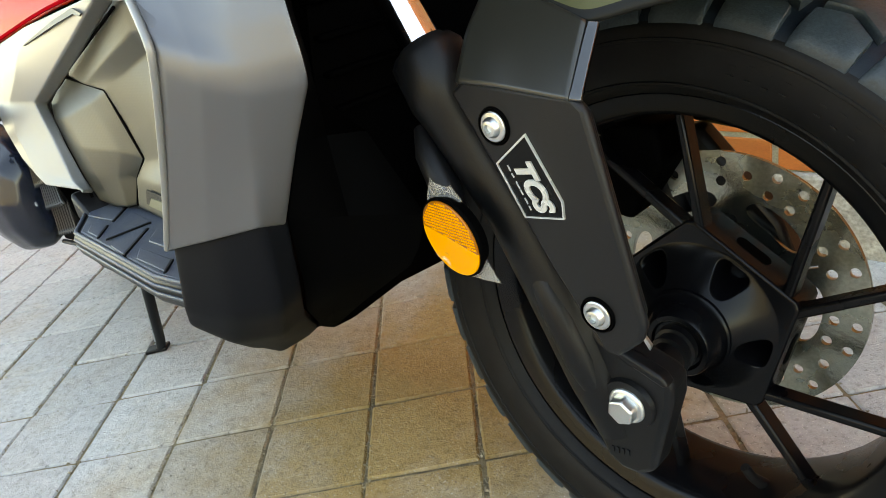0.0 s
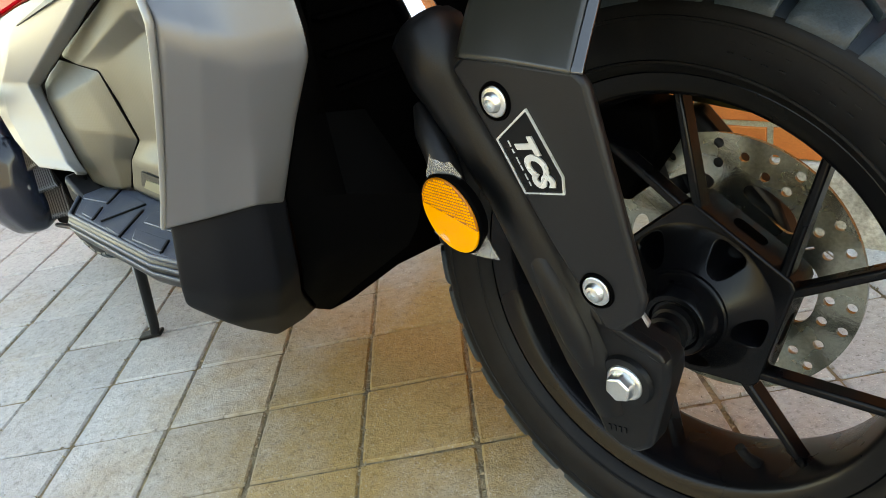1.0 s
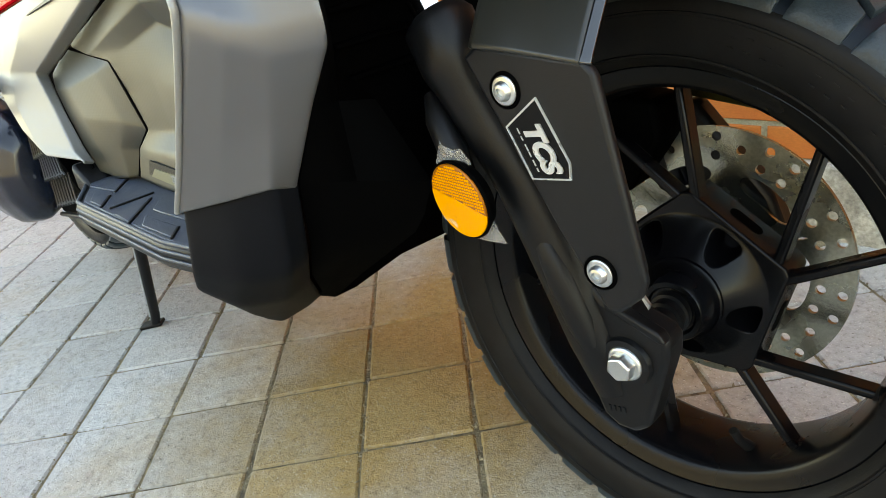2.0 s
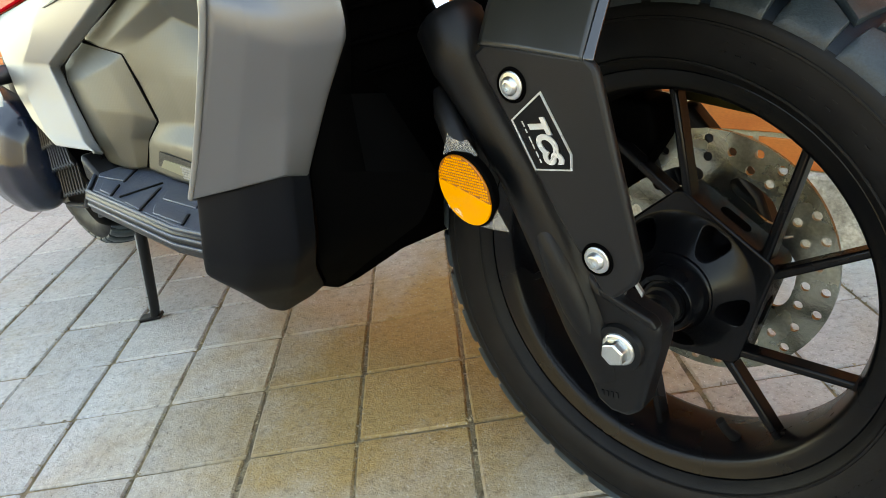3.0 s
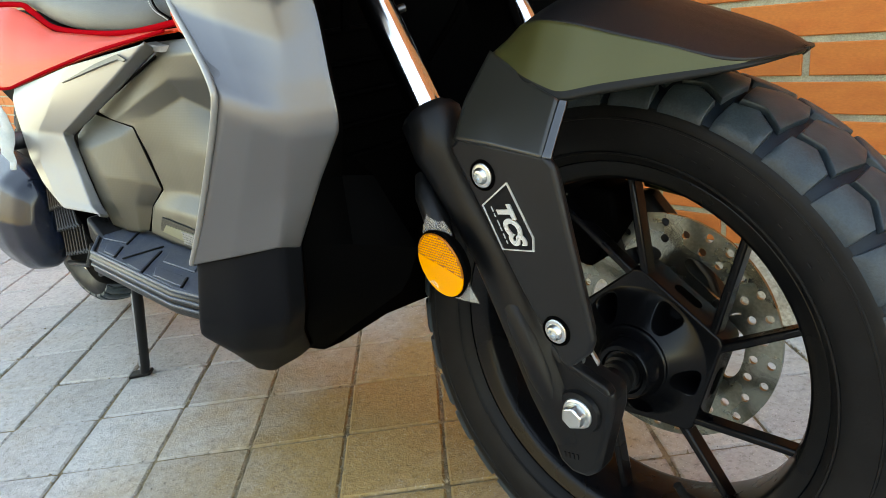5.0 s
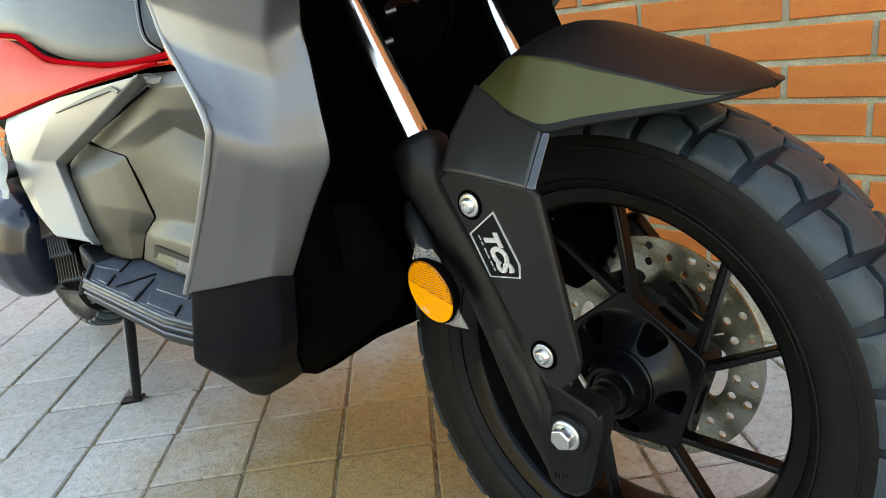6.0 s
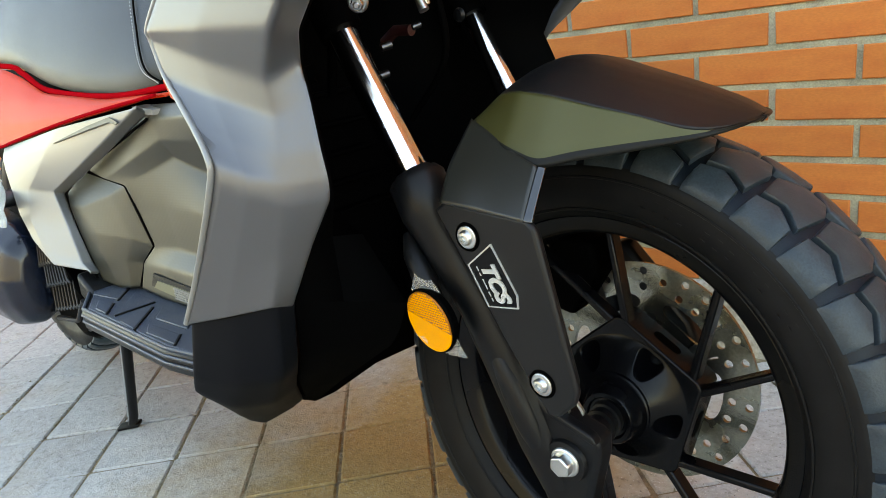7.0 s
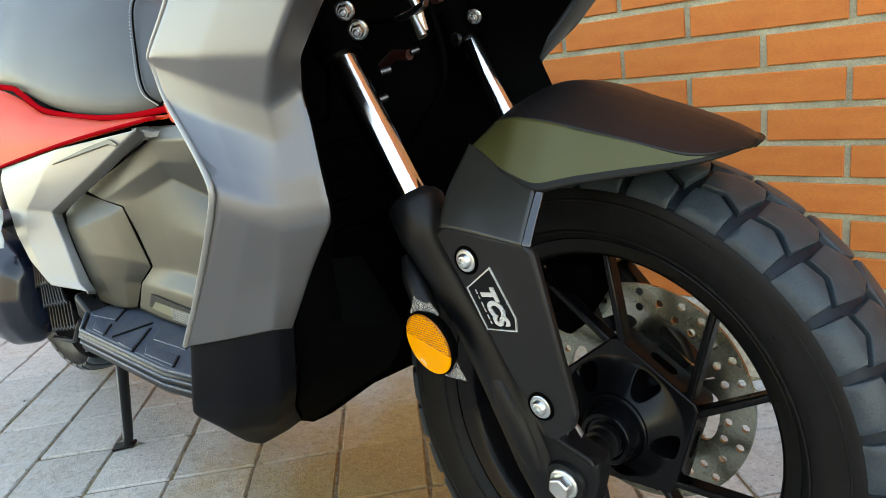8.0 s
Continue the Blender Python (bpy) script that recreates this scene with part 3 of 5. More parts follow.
def fork_leg(top, label):
    line = [top + Vector(p) for p in ((0, 0, 0), (0.0025, 0, -0.005), (0.014, 0, -0.034), (0.018, 0, -0.045), (0.036, 0.004, -0.079), (0.056, 0.008, -0.117), (0.074, 0.010, -0.161), (0.104, 0.012, -0.240), (0.118, 0.012, -0.285))]
    leg = part("fork_leg", tube(line, [0.0215, 0.0262, 0.0262, 0.0225, 0.0222, 0.0225, 0.0230, 0.0225, 0.0160], 36), M_FORK, scooter, label, 40)
    pad = [p + Vector((0.005, -0.0135, 0)) for p in (line[5].lerp(line[6], 0.7), line[6], line[6].lerp(line[7], 0.35), line[6].lerp(line[7], 0.75), line[7])]
    part("casting_pad", tube(pad, [0.004, 0.0100, 0.0122, 0.0122, 0.0090], 24), M_FORK, leg, smooth=60)
    part("fork_tube", tube([top - RAKE * 0.02, top + RAKE * 0.145], 0.0145, 40), M_CHROME, leg, "polished chrome stanchion")
    part("dust_seal", tube([top - RAKE * 0.002, top + RAKE * 0.003], [0.0200, 0.0165], 32), M_RUBBER, leg)
    return leg


near_leg = fork_leg(TUBE_R, "satin black fork leg with axle clamp")
far_leg = fork_leg(TUBE_L, "satin black far fork leg with caliper")
# axle casting at the foot of the near leg
foot = plate([(-0.016, 0.350), (0.005, 0.327), (0.048, 0.312), (0.054, 0.306), (0.053, 0.290), (0.045, 0.260), (0.036, 0.224), (0.024, 0.214), (0.009, 0.213), (-0.004, 0.221), (-0.012, 0.243), (-0.022, 0.288)], -0.126, -0.101)
bevel(part("axle_clamp", foot, M_FORK, near_leg, smooth=30), 0.005, 3)
rib = plate([(0.004, 0.3305), (0.049, 0.3145), (0.0535, 0.3075), (0.0490, 0.3062), (0.007, 0.3225)], -0.1290, -0.118)
bevel(part("casting_rib", rib, M_FORK, near_leg, smooth=30), 0.0022, 3)
boss = moved(revolve([(-0.126, 0.0), (-0.126, 0.020), (-0.130, 0.0188), (-0.1305, 0.0)], 40), Matrix.Translation((0.022, 0, 0.282)))
part("clamp_boss", boss, M_FORK, near_leg)
bars = joined(*[block(0.002 + 0.0044 * i, 0.0040 + 0.0044 * i, -0.1268, -0.126, 0.2285 + 0.0008 * i, 0.2335 + 0.0008 * i) for i in range(4)])
part("cast_marks", bars, M_FORK, near_leg)
axle = bmesh.new()
for r0, r1, y0, y1, n in ((0.0138, 0.0133, -0.1300, -0.1325, 36), (0.0106, 0.0102, -0.1325, -0.1405, 6)):
    low = [axle.verts.new((r0 * math.cos(2 * math.pi * (i + 0.35) / n), y0, r0 * math.sin(2 * math.pi * (i + 0.35) / n))) for i in range(n)]
    top = [axle.verts.new((r1 * math.cos(2 * math.pi * (i + 0.35) / n), y1, r1 * math.sin(2 * math.pi * (i + 0.35) / n))) for i in range(n)]
    for i in range(n):
        axle.faces.new((low[i], low[(i + 1) % n], top[(i + 1) % n], top[i]))
    axle.faces.new(top)
bmesh.ops.recalc_face_normals(axle, faces=axle.faces[:])
bevel(part("axle_bolt", moved(axle, Matrix.Translation((0.022, 0, 0.282))), M_ZINC, near_leg, "zinc plated hexagon axle bolt", 30), 0.0014, 2)
part("axle_shaft", tube([(0.010, -0.085, 0.279), (-0.010, 0.0, 0.270), (-0.019, 0.12, 0.266)], 0.0085), M_DARKSTEEL, near_leg)
# two bright slivers behind the guard's foot, drawn in zinc
for (x0, z0), (x1, z1) in (((0.005, 0.342), (0.011, 0.325)), ((0.017, 0.345), (0.025, 0.327))):
    slit = plate([(x0, z0), (x0 + 0.0022, z0), (x1 + 0.0042, z1 + 0.004), (x1 + 0.003, z1)], -0.1105, -0.108)
    part("bracket_edge", slit, M_ZINC, near_leg)
for piece in near_leg.children:
    if piece.name.split(".")[0] in ("axle_clamp", "casting_rib", "clamp_boss", "cast_marks", "axle_bolt"):
        piece.data.transform(Matrix.Translation((-0.008, 0.008, 0.002)))
# far leg's casting and caliper
bevel(part("axle_clamp", plate([(-0.075, 0.40), (-0.04, 0.41), (0.03, 0.33), (0.045, 0.29), (0.025, 0.235), (-0.005, 0.24), (-0.03, 0.30)], 0.090, 0.115), M_FORK, far_leg), 0.006, 2)
bevel(part("brake_caliper", plate([(-0.128, 0.375), (-0.105, 0.425), (-0.055, 0.420), (-0.050, 0.385), (-0.085, 0.330), (-0.118, 0.338)], 0.051, 0.095), M_DEEP, far_leg, "black brake caliper", 30), 0.006, 2)
part("brake_hose", tube([(-0.10, 0.085, 0.42), (-0.14, 0.09, 0.47), (-0.165, 0.075, 0.55), (-0.19, 0.06, 0.66)], 0.0045), M_DEEP, far_leg)

# fork guard with bolts and badge
GUARD = [(-0.092, 0.4995), (-0.080, 0.5075), (0.001, 0.4985), (0.008, 0.492), (0.034, 0.362), (0.030, 0.350), (0.013, 0.334), (0.004, 0.334), (-0.030, 0.388)]
guard = part("fork_guard", plate(GUARD, -0.128, -0.1205), M_PLASTIC, scooter, "matt black plastic fork guard", 30)
bevel(guard, 0.0032, 3)
lip = part("guard_flange", plate([(-0.006, 0.493), (0.003, 0.488), (0.028, 0.364), (0.024, 0.354), (0.016, 0.360)], -0.122, -0.112), M_PLASTIC, guard)
bevel(lip, 0.003, 2)


def button_bolt(x, z, y, parent, size=1.0):
    m = Matrix.Translation((x, y, z)) @ Matrix.Diagonal((size, size, size, 1))
    part("bolt_recess", moved(revolve([(-0.0006, 0.0), (-0.0006, 0.0148), (-0.0022, 0.0152), (-0.0022, 0.0160), (0.0, 0.0168)], 40), m), M_DEEP, parent)
    head = revolve([(-0.0010, 0.0132), (-0.0022, 0.0132), (-0.0030, 0.0122), (-0.0034, 0.0090), (-0.0052, 0.0086), (-0.0080, 0.0066), (-0.0088, 0.0045), (-0.0088, 0.0040), (-0.0050, 0.0036), (-0.0050, 0.0)], 36)
    part("bolt", moved(head, m), M_ZINC, parent, "zinc plated button-head bolt", 30)


button_bolt(-0.0585, 0.4795, -0.128, guard, 0.74)
button_bolt(0.0015, 0.3625, -0.128, guard, 0.74)

# badge: dark shield with a silver rim and lettering along its length
BADGE = [(-0.0345, 0.4765), (-0.0610, 0.4560), (-0.0440, 0.4215), (-0.0135, 0.4250), (-0.0130, 0.4360)]


def shrunk(outline, d):
    cx, cz = sum(x for x, _ in outline) / len(outline), sum(z for _, z in outline) / len(outline)
    return [(cx + (x - cx) * (1 - d), cz + (z - cz) * (1 - d)) for x, z in outline]


bm = bmesh.new()
for d0, d1, y0 in ((0.0, 0.042, -0.1298),):
    o0, o1 = shrunk(BADGE, d0), shrunk(BADGE, d1)
    va = [bm.verts.new((x, y0, z)) for x, z in o0]
    vb = [bm.verts.new((x, y0, z)) for x, z in o1]
    vc = [bm.verts.new((x, -0.1280, z)) for x, z in o0]
    vd = [bm.verts.new((x, -0.1280, z)) for x, z in o1]
    for i in range(5):
        j = (i + 1) % 5
        bm.faces.new((va[i], va[j], vb[j], vb[i]))
        bm.faces.new((va[i], va[j], vc[j], vc[i]))
        bm.faces.new((vb[i], vb[j], vd[j], vd[i]))
bmesh.ops.recalc_face_normals(bm, faces=bm.faces[:])
badge = part("badge", plate(shrunk(BADGE, 0.02), -0.1288, -0.127), M_BADGE, guard, "black shield badge with silver rim")
part("badge_rim", bm, M_LETTER, guard)
curve = bpy.data.curves.new("lettering", "FONT")
curve.body, curve.size, curve.extrude, curve.offset, curve.align_x, curve.align_y, curve.shear = "TCS", 0.0190, 0.0006, 0.0010, "CENTER", "CENTER", 0.35
letters = new("lettering", curve)
run = Vector((0.0115, 0, -0.0235)).normalized()
rise = Vector((-run.z, 0, run.x))
letters.matrix_world = Matrix.Translation((-0.0345, -0.1297, 0.4450)) @ Matrix((run, rise, Vector((0, -1, 0)))).transposed().to_4x4()
bpy.context.view_layer.update()
me = bpy.data.meshes.new_from_object(letters.evaluated_get(bpy.context.evaluated_depsgraph_get()))
me.transform(letters.matrix_world)
bpy.data.objects.remove(letters)
me.materials.clear()
me.materials.append(M_LETTER)
lettering = new("lettering", me)
lettering.parent = guard
tagged(lettering, "silver letters TCS")
# a line of tiny unreadable print along the letters
for k, w in enumerate((0.0042, 0.0030, 0.0050, 0.0036, 0.0044, 0.0030)):
    p = Vector((-0.0520, 0, 0.4555)).lerp(Vector((-0.0392, 0, 0.4290)), k / 5.2)
    q = p + run * w
    side_v = rise * 0.0004
    part("print_bar", plate([((p - side_v).x, (p - side_v).z), ((q - side_v).x, (q - side_v).z), ((q + side_v).x, (q + side_v).z), ((p + side_v).x, (p + side_v).z)], -0.1294, -0.1286), M_LETTER, guard)

for piece in (guard, *guard.children):
    piece.data.transform(Matrix.Translation((0.014, -0.016, 0.008)))

# amber reflector on its arm, taped
REFL = Matrix.Translation((-0.0865, -0.160, 0.4115)) @ Matrix.Rotation(radians(-6), 4, "Z") @ Matrix.Rotation(radians(5), 4, "X")
reflector = part("reflector", moved(revolve([(0.009, 0.0), (0.009, 0.027), (0.001, 0.0305), (-0.001, 0.0300), (-0.001, 0.0290), (0.0, 0.0285), (0.0, 0.0)], 56), REFL), M_DEEP, scooter, "round amber reflector with clear tape stuck round it", 30)
for name, a0, m_use, sign in (("lens_upper", -12, M_AMBERDEEP, 1), ("lens_lower", 168, M_AMBER, 1)):
    n = 28
    pts = [(0.0286 * math.cos(radians(a0 + 180 * i / n)), 0.0286 * math.sin(radians(a0 + 180 * i / n))) for i in range(n + 1)]
    ob = part(name, moved(plate(pts, -0.0022, 0.0002), REFL), m_use, reflector, "waffled deep amber half" if sign and a0 < 0 else "bright amber half")
    bevel(ob, 0.0006, 1)
# waffle of the upper half
bm = bmesh.new()
for i in range(-12, 13):
    for j in range(-12, 13):
        x, z = i * 0.0024, j * 0.0024
        u = -x * math.sin(radians(-12)) + z * math.cos(radians(-12))
        if x * x + z * z > 0.0270 ** 2 or u < 0.0012:
            continue
        c = [bm.verts.new((x + dx * 0.00095, -0.0021, z + dz * 0.00095)) for dx, dz in ((-1, -1), (1, -1), (1, 1), (-1, 1))]
        p = bm.verts.new((x, -0.0032, z))
        for k in range(4):
            bm.faces.new((c[k], c[(k + 1) % 4], p))
bmesh.ops.recalc_face_normals(bm, faces=bm.faces[:])
part("prism_field", moved(bm, REFL), M_AMBER, reflector, smooth=None)


def tape(points, name="tape"):
    """A crinkled strip of thin film through outline points."""
    rnd = random.Random(len(points))
    cx = [sum(p[i] for p in points) / len(points) for i in range(3)]
    n = len(points)
    vs = [Vector(cx)] + [Vector(p) + Vector((0, rnd.uniform(-0.002, 0.002), 0)) for p in points] + [(Vector(p) * 0.55 + Vector(cx) * 0.45) + Vector((0, rnd.uniform(-0.0035, 0.001), 0)) for p in points]
    fs = [(0, n + 1 + i, n + 1 + (i + 1) % n) for i in range(n)] + [(n + 1 + i, 1 + i, 1 + (i + 1) % n, n + 1 + (i + 1) % n) for i in range(n)]
    ob = part(name, from_faces(vs, fs, (0, -1, 0)), M_TAPE, reflector, "crinkled clear tape", 60)
    return ob


tape([(-0.109, -0.155, 0.436), (-0.103, -0.156, 0.452), (-0.096, -0.157, 0.451), (-0.090, -0.156, 0.447), (-0.080, -0.156, 0.450), (-0.072, -0.156, 0.440), (-0.085, -0.158, 0.430), (-0.100, -0.158, 0.428)])
tape([(-0.116, -0.156, 0.410), (-0.110, -0.157, 0.392), (-0.092, -0.157, 0.383), (-0.070, -0.156, 0.380), (-0.050, -0.155, 0.383), (-0.056, -0.156, 0.390), (-0.064, -0.157, 0.404), (-0.085, -0.158, 0.392), (-0.105, -0.158, 0.402)])
arm = tube([(-0.132, -0.128, 0.475), (-0.118, -0.138, 0.462), (-0.104, -0.142, 0.440), (-0.092, -0.146, 0.415)], [0.006, 0.010, 0.011, 0.010], 16)
part("reflector_arm", arm, M_FORK, reflector)

# front fender


def fender_row(x, ridge, ridge_z, low, low_z, crown):
    half = [(x, low * 0.88, low_z + 0.001), (x, low * 0.965, low_z - 0.0015), (x, low, low_z), (x, ridge, ridge_z)]
    half += [(x, ridge * w, crown - (crown - ridge_z) * w ** 1.7) for w in (0.85, 0.65, 0.42, 0.2)]
    return half + [(x, 0, crown)] + [(px, -py, pz) for px, py, pz in reversed(half)]


FY = -0.004
fr = [fender_row(0.1345, 0.004, 0.5568, 0.0045, 0.5562, 0.5578), fender_row(0.1315, 0.021, 0.5555, 0.022, 0.5542, 0.5602), fender_row(0.1240, 0.039, 0.5550, 0.041, 0.5526, 0.5642), fender_row(0.1140, 0.053, 0.5552, 0.056, 0.5512, 0.5695), fender_row(0.102, 0.061, 0.5578, 0.066, 0.5500, 0.5745),
      fender_row(0.070, 0.067, 0.5690, 0.078, 0.5455, 0.5860), fender_row(0.030, 0.074, 0.5800, 0.096, 0.5415, 0.5985), fender_row(0.006, 0.081, 0.5885, 0.112, 0.5375, 0.6075),
      fender_row(-0.022, 0.086, 0.5945, 0.110, 0.5485, 0.6135), fender_row(-0.045, 0.078, 0.5920, 0.102, 0.5590, 0.6100), fender_row(-0.066, 0.070, 0.5810, 0.098, 0.5700, 0.5980)]
fr = [[(x, y + FY, z) for x, y, z in row] for row in fr]
# black top, lit olive sides, black tip: light and shade put into the colour
fender = part("front_fender", soft([[Vector(p) + Vector((0, 0, 0.0006)) for p in r[3:-3]] for r in fr], (0, 0, 1), 0.003, 40, 2), M_PLASTIC, scooter, "black front fender with a beak, side facets toned lit olive", 75)
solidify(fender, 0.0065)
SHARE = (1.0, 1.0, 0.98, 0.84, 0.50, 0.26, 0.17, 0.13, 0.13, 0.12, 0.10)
for out in (-1, 1):
    sides = []
    for r, share in zip(fr, SHARE):
        lip, roll, low, ridge = [Vector(p) for p in (r[:4] if (r[0][1] > 0) == (out > 0) else r[:-5:-1])]
        sides.append([lip, roll, low, low.lerp(ridge, share), ridge])
    # keep the facet's corners crisp: straight runs between the rows behind the beak
    for i in range(len(sides) - 1, 4, -1):
        sides[i:i] = [[a.lerp(c, w) for a, c in zip(sides[i - 1], sides[i])] for w in (0.1, 0.9)]
    skin = soft(sides, (0, out, 0.3), 0.003, 8, 1)
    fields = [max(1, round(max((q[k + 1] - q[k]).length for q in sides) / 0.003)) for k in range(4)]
    flank = part("fender_side", skin, M_BAND, fender, "black fender side with lit olive facet and shaded edge painted in", 75)
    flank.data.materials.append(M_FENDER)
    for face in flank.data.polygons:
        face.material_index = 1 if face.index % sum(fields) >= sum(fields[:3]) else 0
    solidify(flank, 0.0035)
# the fender's cheek that runs down to the fork guard
cheek = soft([[(-0.066, -0.098, 0.575), (-0.045, -0.103, 0.565), (-0.020, -0.111, 0.5525), (0.0100, -0.1170, 0.5410)],
              [(-0.073, -0.126, 0.541), (-0.045, -0.132, 0.532), (-0.016, -0.1335, 0.5245), (0.0115, -0.1315, 0.5230)],
              [(-0.070, -0.1455, 0.515), (-0.038, -0.1460, 0.5125), (-0.008, -0.1460, 0.5090), (0.0132, -0.1455, 0.5055)]], (0, -1, 0), 0.004, 4, 1)
ck = part("fender_cheek", cheek, M_CHEEK, fender, smooth=75)
solidify(ck, 0.005)
# a narrow facet turned towards the sky along the cheek's front edge
crease, across = [Vector((0.0102, -0.1168, 0.5412)), Vector((0.0117, -0.1313, 0.5232)), Vector((0.0134, -0.1453, 0.5057))], Vector((0.0066, 0.0026, -0.0015))
facet = sheet([[p, p + across] for p in crease], (1, -1, 0.5), 4)
fc = part("cheek_facet", facet, M_FACET, fender, smooth=60)
solidify(fc, 0.005)
bevel(fc, 0.001, 2)
far_cheek = part("fender_cheek", sheet([[(-0.078, 0.104, 0.565), (-0.002, 0.102, 0.533)], [(-0.083, 0.112, 0.508), (0.002, 0.110, 0.4975)], [(-0.05, 0.112, 0.41), (0.02, 0.110, 0.40)]], (0, 1, 0)), M_FENDER, fender)
solidify(far_cheek, 0.006)
part("fender_stay", tube([(0.106, -0.018, 0.549), (0.104, -0.017, 0.566)], 0.0055, 16), M_DEEP, fender)

# leg shield: rear edge, outer crease, front edge, from top to seam
SHIELD = [
    [(-0.185, -0.234, 0.790), (-0.110, -0.256, 0.775), (-0.027, -0.250, 0.752), (-0.020, -0.214, 0.748)],
    [(-0.262, -0.236, 0.722), (-0.170, -0.254, 0.715), (-0.067, -0.250, 0.698), (-0.079, -0.214, 0.697)],
    [(-0.321, -0.236, 0.684), (-0.220, -0.252, 0.676), (-0.103, -0.250, 0.665), (-0.117, -0.215, 0.662)],
    [(-0.326, -0.231, 0.677), (-0.232, -0.232, 0.655), (-0.149, -0.233, 0.630), (-0.129, -0.210, 0.638)],
    [(-0.314, -0.233, 0.643), (-0.225, -0.238, 0.617), (-0.147, -0.232, 0.603), (-0.120, -0.214, 0.611)],
    [(-0.242, -0.2550, 0.606), (-0.188, -0.257, 0.588), (-0.142, -0.240, 0.573), (-0.110, -0.220, 0.575)],
    [(-0.196, -0.270, 0.580), (-0.163, -0.266, 0.566), (-0.139, -0.244, 0.549), (-0.106, -0.221, 0.550)],
    [(-0.192, -0.272, 0.563), (-0.162, -0.267, 0.549), (-0.142, -0.245, 0.535), (-0.109, -0.220, 0.536)],
    [(-0.281, -0.267, 0.460), (-0.220, -0.256, 0.468), (-0.178, -0.238, 0.482), (-0.154, -0.215, 0.492)],
    [(-0.336, -0.265, 0.402), (-0.262, -0.252, 0.416), (-0.208, -0.236, 0.432), (-0.213, -0.211, 0.423)],
]


def shield(rows, mirror=False):
    """Adds a rolled rear lip and a turned-in front edge to each row."""
    out = []
    for row in rows:
        r0, cr, f0 = Vector(row[0]), Vector(row[2]), Vector(row[-1])
        face = (cr - r0).normalized()
        a, c = r0 + face * 0.013 + Vector((0, -0.0045, 0)), cr
        rr = [r0 + Vector((0.020, 0.034, 0.0)), r0 + Vector((0.0, 0.006, 0.0)), r0, a, a.lerp(c, 0.5) + Vector((0, -0.003, 0)), c, f0, f0 + Vector((-0.034, 0.008, 0))]
        if mirror:
            rr[6] = c.lerp(f0, 0.12)
            rr[7] = rr[6] + Vector((-0.030, 0.004, 0))
            rr = [Vector((p.x - 0.022, -0.066 - p.y, p.z - 0.008)) for p in rr]
        out.append(rr)
    return out


shield_ob = part("leg_shield", soft(shield(SHIELD), (0, -1, 0), 0.004, 5, 2), M_GREY, scooter, "metallic grey painted leg shield panel", 75)
solidify(shield_ob, 0.003)
# rolled rear edge in paler silver than the shield, for the light it catches
rim_line = [Vector(r[0]) + Vector((0.0045, -0.0015, 0)) for r in SHIELD]
for _ in range(2):
    rim_line = [rim_line[0]] + [p for a, c in zip(rim_line, rim_line[1:]) for p in (a.lerp(c, 0.22), a.lerp(c, 0.78))] + [rim_line[-1]]
part("shield_rim", tube(rim_line[:-1], 0.0028, 12), M_SILVER, shield_ob, "rolled edge, its caught light put into pale silver", 60)
far_shield = part("leg_shield", soft(shield(SHIELD, True), (0, 1, 0), 0.008, 5, 2), M_GREY, scooter, "metallic grey painted leg shield panel", 75)
solidify(far_shield, 0.003)
# charcoal lower cover under the seam
LOWER = [
    [(-0.335, -0.2625, 0.4060), (-0.261, -0.2490, 0.4200), (-0.207, -0.2330, 0.4360), (-0.212, -0.2085, 0.4270)],
    [(-0.344, -0.2720, 0.345), (-0.275, -0.2540, 0.345), (-0.232, -0.2300, 0.350), (-0.238, -0.203, 0.355)],
    [(-0.361, -0.268, 0.320), (-0.318, -0.248, 0.300), (-0.284, -0.215, 0.300), (-0.274, -0.190, 0.312)],
    [(-0.402, -0.217, 0.262), (-0.396, -0.203, 0.240), (-0.362, -0.182, 0.247), (-0.322, -0.158, 0.264)],
    [(-0.472, -0.152, 0.228), (-0.472, -0.165, 0.192), (-0.430, -0.160, 0.198), (-0.360, -0.149, 0.240)],
]
low_rows = []
for row in LOWER:
    r0, f0 = Vector(row[0]), Vector(row[-1])
    low_rows.append([r0 + Vector((-0.02, 0.06, 0.0)), r0 + Vector((0.001, 0.010, 0.0))] + [Vector(p) for p in row] + [f0 + Vector((-0.03, 0.008, 0.002))])
lower = part("lower_cover", soft(low_rows, (0, -1, 0), 0.006, 5, 4), M_LOWER, scooter, "charcoal plastic lower leg shield cover", 75)
solidify(lower, 0.004)
far_rows = [[Vector((p.x - 0.022, -0.066 - p.y, p.z - 0.008)) for p in r] for r in low_rows]
far_lower = part("lower_cover", sheet(far_rows, (0, 1, 0)), M_LOWER, scooter, "charcoal plastic lower leg shield cover", 45)
solidify(far_lower, 0.004)

